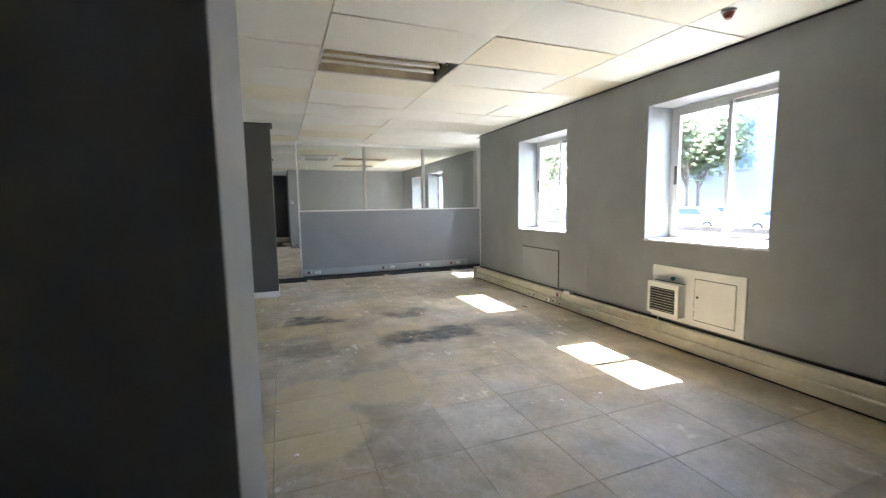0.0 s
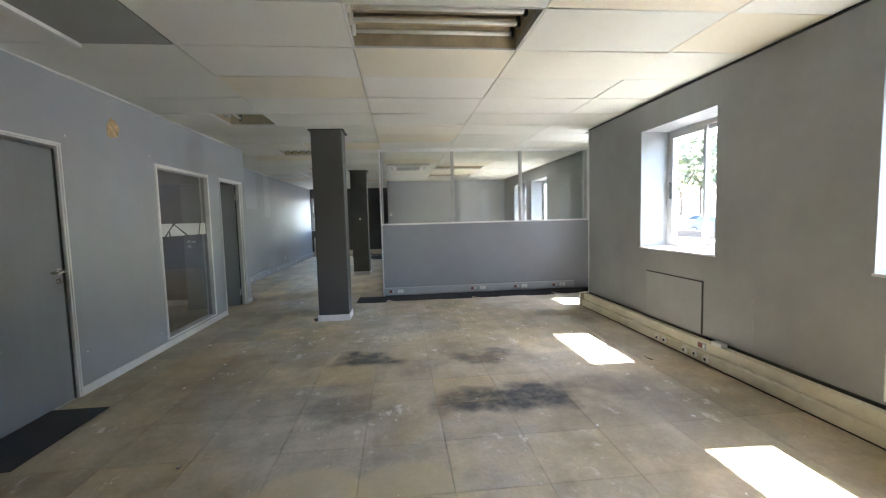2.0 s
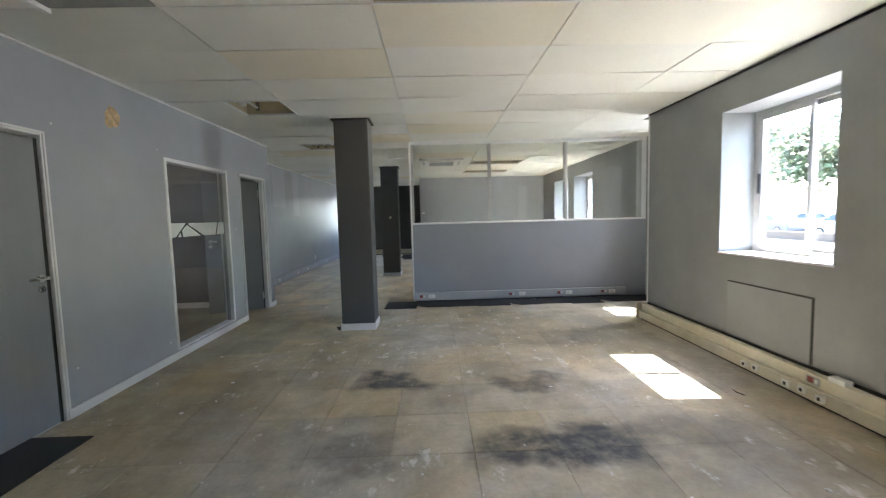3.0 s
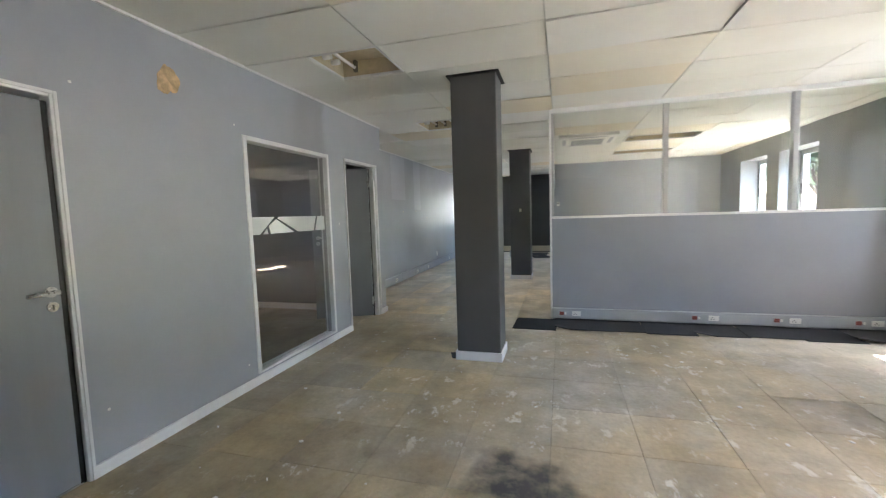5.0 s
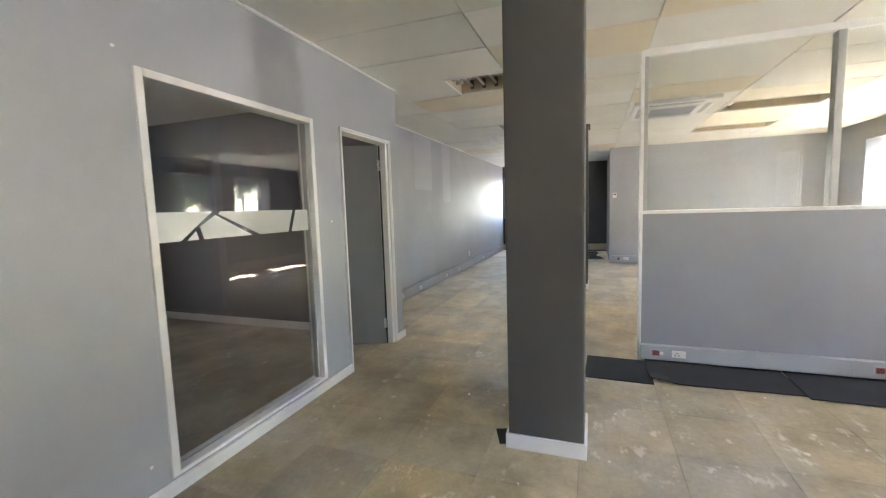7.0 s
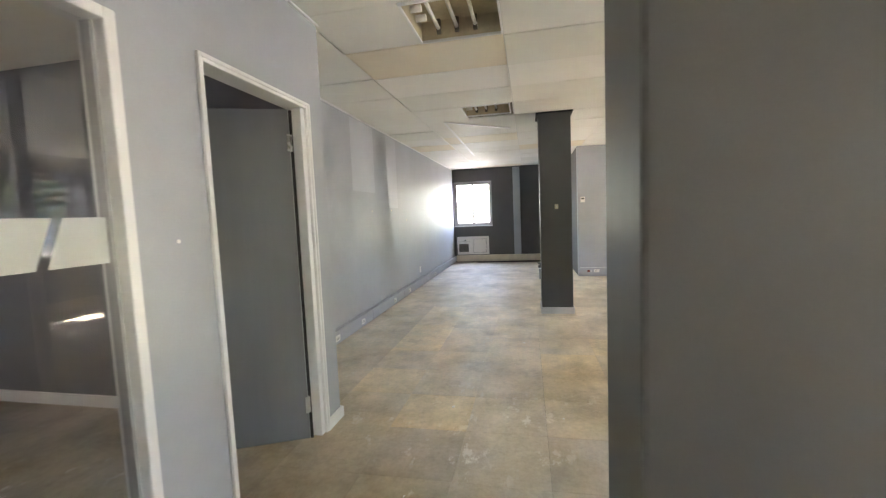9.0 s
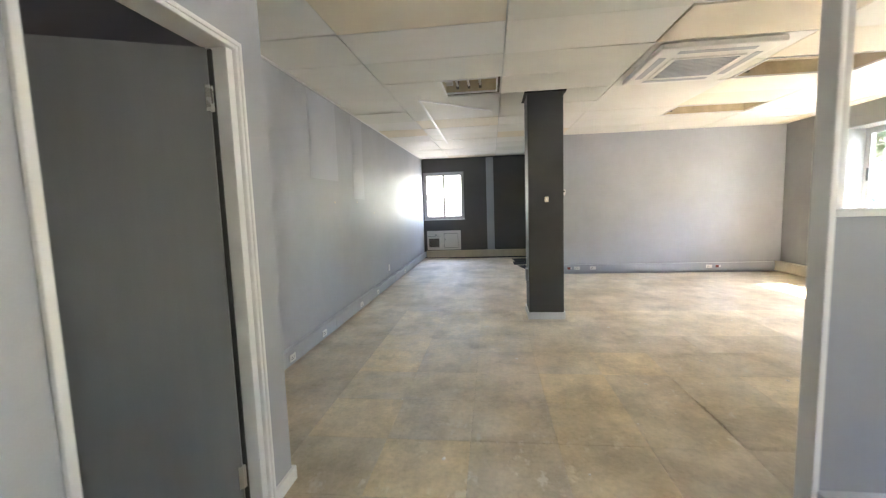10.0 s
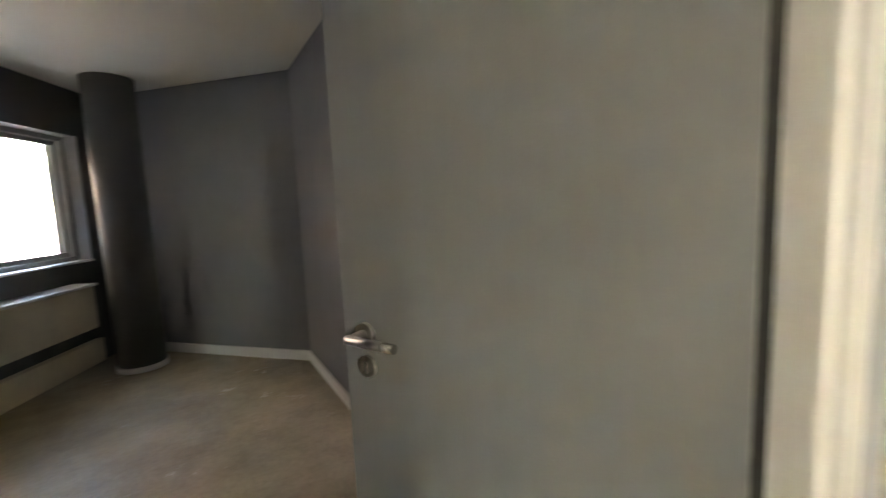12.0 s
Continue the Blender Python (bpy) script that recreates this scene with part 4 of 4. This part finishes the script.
cs = thing("carpet_scrap", "torn charcoal carpet scrap by the column", "carpet scrap", at=(-0.4, 7.15, 0.001), turn=20)
part("carpet_face", box(bmesh.new(), -0.05, 0.02, -0.08, 0.08, 0, 0.006, 0.001), CARPET, cs)
for y, z in ((4.98, 0.34), (4.95, 2.12), (6.06, 0.2), (6.08, 2.12), (7.6, 1.3)):
    w = thing("wall_plug", "small white screw plug in the wall", "wall plug", "wall plugs", (LW, y, z))
    part("cap", cyl(bmesh.new(), (0, 0, 0), (0.003, 0, 0), 0.008, 10), PLASTIC, w)
for y, z in ((11.6, 1.45), (12.4, 1.46), (13.2, 1.3)):
    w = thing("wall_plug", "small pale screw plug in the long wall", "wall plug", "wall plugs", (FL, y, z))
    part("cap", cyl(bmesh.new(), (0, 0, 0), (0.003, 0, 0), 0.014, 10), CREAM, w)
# crumbs of plaster and glue
bm = bmesh.new()
for k in range(170):
    x, y, r = rg.uniform(LW + 0.2, WW - 0.3), rg.uniform(2.2, 12), rg.choice((0.004, 0.006, 0.009, 0.016))
    m = pose(x, y, r * 0.2, 0, 0, rg.uniform(0, 360)) @ Matrix.Diagonal((r, r * rg.uniform(0.4, 1), r * 0.35, 1))
    bmesh.ops.create_icosphere(bm, subdivisions=1, radius=1, matrix=m)
tagged(mesh_ob("floor_debris", bm, PLASTIC), "white crumbs of plaster scattered on the floor", "debris", "", "stuff")
st = thing("floor_stick", "short dark bent wire on the floor", "wire", at=(3.1, 4.85, 0.004), turn=100)
bm = cyl(bmesh.new(), (0, 0, 0), (0.06, 0.01, 0), 0.004, 6)
cyl(bm, (0.06, 0.01, 0), (0.11, -0.005, 0), 0.004, 6)
part("strand", bm, DARK, st)

# ---- side room fittings ----
hu = thing("window_convector", "cream convector cabinet under the side room window", "heater")
hu.matrix_world = SIDE @ pose(0.62, 0.0, 0)
part("cabinet", box(bmesh.new(), 0, 1.7, 0.002, 0.2, 0.4, 0.78, 0.012), CREAM, hu)
part("top_edge", box(bmesh.new(), -0.02, 1.72, 0.0, 0.22, 0.782, 0.805, 0.006), WHITE, hu)
tk = thing("side_room_trunking", "cream skirting trunking below the convector", "trunking")
tk.matrix_world = SIDE @ pose(0, 0, 0)
part("duct", box(bmesh.new(), 0.4, 5.0, 0.002, 0.07, 0.02, 0.24, 0.006), CREAM, tk)

# ---- outside ----
GROUND = paint("sunlit_paving", (0.14, 0.132, 0.125), 0.9, 0.25, big=0.15)
FACADE = paint("white_render", (0.4, 0.4, 0.41), 0.8, 0.05)
BLUE_GLASS = paint("blue_tinted_glazing", (0.2, 0.26, 0.4), 0.15, 0.2, relief=0)
# pale pink render darkened, with the light well's shade in its colour
PINK_SHADED = paint("shaded_pink_render", (0.34, 0.26, 0.21), 0.9, 0.08)
LEAF = paint("leaf_green", (0.13, 0.155, 0.075), 0.55, 0.45, big=0.8, relief=0)
BARK = paint("bark", (0.13, 0.1, 0.08), 0.9, 0.3, big=6)
TYRE = paint("tyre_rubber", (0.025, 0.025, 0.025), 0.8, 0.2)
CARGLASS = paint("dark_car_glass", (0.05, 0.06, 0.07), 0.08, 0.1, relief=0)
GZ = -0.4
bm = bmesh.new()
bmesh.ops.create_grid(bm, x_segments=2, y_segments=2, size=1500, matrix=Matrix.Translation((0, 0, GZ)))
struct("ground", bm, GROUND, "sunlit pale paved ground around the building", "ground")


def car(at, turn, colour, label):
    c = thing("car", label, "car", "parked cars", at, turn)
    pm = paint("car_paint", colour, 0.2, 0.03, relief=0)
    prof = [(-2.15, 0.3), (-2.18, 0.62), (-2.0, 0.86), (-1.25, 0.93), (-0.65, 1.4), (0.75, 1.44), (1.55, 0.98), (2.1, 0.9), (2.17, 0.55), (2.1, 0.3)]
    bm = bmesh.new()
    a = [bm.verts.new((x, -0.84 + (0.12 if z > 1.2 else 0), z)) for x, z in prof]
    b = [bm.verts.new((x, 0.84 - (0.12 if z > 1.2 else 0), z)) for x, z in prof]
    bm.faces.new(a), bm.faces.new(b[::-1])
    for k in range(len(prof)):
        j = (k + 1) % len(prof)
        bm.faces.new((a[j], a[k], b[k], b[j]))
    bmesh.ops.recalc_face_normals(bm, faces=bm.faces)
    bmesh.ops.bevel(bm, geom=bm.edges[:], offset=0.05, segments=2, affect="EDGES")
    part("body", bm, pm, c, "", True)
    for s in (-1, 1):
        bm = bmesh.new()
        q = [(-1.02, 0.97), (-0.6, 1.33), (0.68, 1.36), (1.3, 1.0)]
        f = bm.faces.new([bm.verts.new((x, s * (0.855 - (0.1 if z > 1.2 else 0)), z)) for x, z in q])
        part("side_window", bm, CARGLASS, c)
        for x in (-1.35, 1.35):
            w = part("wheel", cyl(bmesh.new(), (x, s * 0.7, 0.31), (x, s * 0.87, 0.31), 0.31, 20), TYRE, c, "", True)
            part("rim", cyl(bmesh.new(), (x, s * 0.87, 0.31), (x, s * 0.885, 0.31), 0.19, 14), ALU, w)
    for x, z0, z1 in ((-2.19, 0.6, 0.75), (2.18, 0.6, 0.75)):
        for y in (-0.6, 0.6):
            part("lamp", box(bmesh.new(), x - 0.02, x + 0.02, y - 0.18, y + 0.18, z0, z1, 0.01), RED if x > 0 else PLASTIC, c)
    return c


rc_ = random.Random(5)
tones = [((0.75, 0.75, 0.74), "white parked saloon car"), ((0.5, 0.51, 0.52), "silver parked saloon car"), ((0.7, 0.68, 0.62), "cream parked saloon car"), ((0.12, 0.13, 0.16), "dark parked saloon car")]
for k in range(14):
    col, lab = tones[(0, 1, 0, 2, 0, 1, 3, 0, 1, 0, 2, 0, 1, 0)[k]]
    car((24 + (k % 2) * 5.5, 13 + k * 2.75, GZ), 90 + rc_.uniform(-4, 4) + (k % 2) * 25, col, lab)
wl = thing("low_wall", "low brown kerb wall along the car park", "wall", at=(21, 10, GZ))
part("wall", box(bmesh.new(), -0.12, 0.12, -6, 45, 0, 0.45, 0.02), BARK, wl)


def building(at, w, h, label, floors, cols):
    b = thing("office_building", label, "building", "", at)
    part("wall", box(bmesh.new(), 0, 14, 0, w, 0, h, 0.05), FACADE, b)
    part("roof", box(bmesh.new(), -0.3, 14.3, -0.3, w + 0.3, h, h + 0.5, 0.05), FACADE, b)
    for f in range(floors):
        for k in range(cols):
            y, z = 2.0 + k * (w - 3) / cols, 5.2 + f * 3.6
            wn_ = part("window", box(bmesh.new(), -0.05, 0.1, y, y + 2.3, z, z + 1.5), BLUE_GLASS, b, "blue tinted window")
            part("sill", box(bmesh.new(), -0.22, 0.0, y - 0.1, y + 2.4, z - 0.16, z, 0.01), FACADE, wn_)
            if (f + k) % 2:
                part("cooling_unit", box(bmesh.new(), -0.4, 0, y + 0.5, y + 1.6, z - 0.9, z - 0.3, 0.03), BLUE_GLASS, wn_)
    return b


building((46, 18, GZ), 26, 21, "white multi-storey building with blue windows", 5, 5)


def tree(at, h, spread, seed, label):
    t = thing("tree", label, "tree", "trees outside", at)
    r = random.Random(seed)
    bm = cyl(bmesh.new(), (0, 0, 0), (0.05, 0.1, h * 0.5), 0.17, 10, 0.11)
    tips = []
    for k in range(9):
        a, z = r.uniform(0, math.tau), h * r.uniform(0.3, 0.52)
        e = Vector((math.cos(a) * spread * r.uniform(0.4, 0.8), math.sin(a) * spread * r.uniform(0.4, 0.8), h * r.uniform(0.55, 0.95)))
        cyl(bm, (0.03, 0.06, z), e, 0.07, 6, 0.02)
        tips.append(e)
    part("trunk", bm, BARK, t, "", True)
    verts, faces = [], []
    for k in range(6500 if spread < 3.3 else 8000):
        c = r.choice(tips) + Vector((r.gauss(0, 1), r.gauss(0, 1), r.gauss(0, 0.8))) * spread * 0.24
        u = Vector((r.gauss(0, 1), r.gauss(0, 1), r.gauss(0, 1))).normalized()
        v = u.orthogonal().normalized()
        s = r.uniform(0.1, 0.22) * (1.0 if spread < 3.3 else 1.7)
        n0 = len(verts)
        verts += [c - u * s, c + v * s * 0.5, c + u * s, c - v * s * 0.5]
        faces.append((n0, n0 + 1, n0 + 2, n0 + 3))
    me = bpy.data.meshes.new("crown")
    me.from_pydata(verts, [], faces)
    me.materials.append(LEAF)
    cr = new("crown", me)
    cr.parent = t
    return t


for k, (x, y, h, s) in enumerate(((34, 27, 9, 4.2), (36, 36, 10, 4.6), (33, 46, 10, 4.6), (40, 52, 11, 5), (38, 29, 9, 4), (27, 1, 8, 4), (29, 8, 9, 4.2), (26, -7, 8, 4), (9.5, 27, 7, 3), (11, 33, 7, 3), (8.6, 19.5, 5.5, 2.4), (8.2, 15.2, 5, 2.2), (15, 37, 7.5, 3.2), (26, 62, 9, 4))):
    tree((x, y, GZ), h, s, k + 11, "leafy green tree beside the car park")
# light well behind the side room
lwm = SIDE @ pose(0, -3.4, 0)
ob = struct("wall_light_well", box(bmesh.new(), -3, 7, -0.2, 0, GZ, 4.2), PINK_SHADED, "pale pink rendered wall across the light well")
ob.matrix_world = lwm
cu_ = thing("outdoor_cooling_unit", "white outdoor air conditioner on wall bracket", "air conditioner")
cu_.matrix_world = lwm @ pose(1.2, 0, 1.0)
part("case", box(bmesh.new(), 0, 0.8, 0.002, 0.3, 0, 0.55, 0.02), PLASTIC, cu_)
part("fan_guard", cyl(bmesh.new(), (0.3, 0.3, 0.28), (0.3, 0.315, 0.28), 0.21, 24), DARK_GRILLE, cu_, "grey fan guard", True)
part("badge", box(bmesh.new(), 0.58, 0.76, 0.3, 0.305, 0.4, 0.5), paint("blue_badge", (0.05, 0.3, 0.7), 0.4), cu_, "plain blue label")

# ---- floor tiles, last ----
fl = tagged(new("floor"), "worn brown-grey screed floor in half-metre squares", "floor", "", "structure")
TX, TY, SX, SY = -1.972, -3.723, 0.498, 0.498
tile_meshes = {}


def floor_tile(w, d, dz):
    """A worn square with slightly softened rim; the mesh lies round its own centre."""
    bm = bmesh.new()
    r, t = 0.0025, 0.0012
    top = [(-w / 2 + r, -d / 2 + r, 0), (w / 2 - r, -d / 2 + r, 0), (w / 2 - r, d / 2 - r, 0), (-w / 2 + r, d / 2 - r, 0)]
    mid = [(-w / 2, -d / 2, -t), (w / 2, -d / 2, -t), (w / 2, d / 2, -t), (-w / 2, d / 2, -t)]
    low = [(x, y, -0.0115) for x, y, z in mid]
    v = [[bm.verts.new(p) for p in s] for s in (top, mid, low)]
    bm.faces.new(v[0])
    for a, b in ((v[1], v[0]), (v[2], v[1])):
        for k in range(4):
            bm.faces.new((a[k], a[(k + 1) % 4], b[(k + 1) % 4], b[k]))
    return bm


count = 0
rest = bmesh.new()
for k in range(43):
    for i in range(13):
        x0, y0 = TX + i * SX, TY + k * SY
        gap = 0.0022 if y0 < 7 else 0.0014 if y0 < 10.3 else 0.0006
        x1, y1 = x0 + SX, y0 + SY
        if y0 > FY:
            continue
        near = 1.0 < y0 < 12.2 and x0 < 3.5
        if near and count < 300:
            if gap not in tile_meshes:
                b = floor_tile(SX - gap, SY - gap, 0)
                me = bpy.data.meshes.new("floor_tile")
                b.to_mesh(me)
                b.free()
                me.materials.append(FLOOR)
                tile_meshes[gap] = me
            ob = new("floor_tile", tile_meshes[gap])
            ob.location = ((x0 + x1) / 2, (y0 + y1) / 2, 0)
            ob.parent = fl
            count += 1
        else:
            box(rest, x0 + gap / 2, x1 - gap / 2, y0 + gap / 2, y1 - gap / 2, -0.0115, 0)
box(rest, -2.75, TX - 0.002, 8.82, FY, -0.0115, 0.0)
box(rest, -7.4, TX - 0.002, 4.6, 8.82, -0.0115, 0.0)
tagged(part("floor_rest", rest, FLOOR, fl), "", "", "", "stuff")
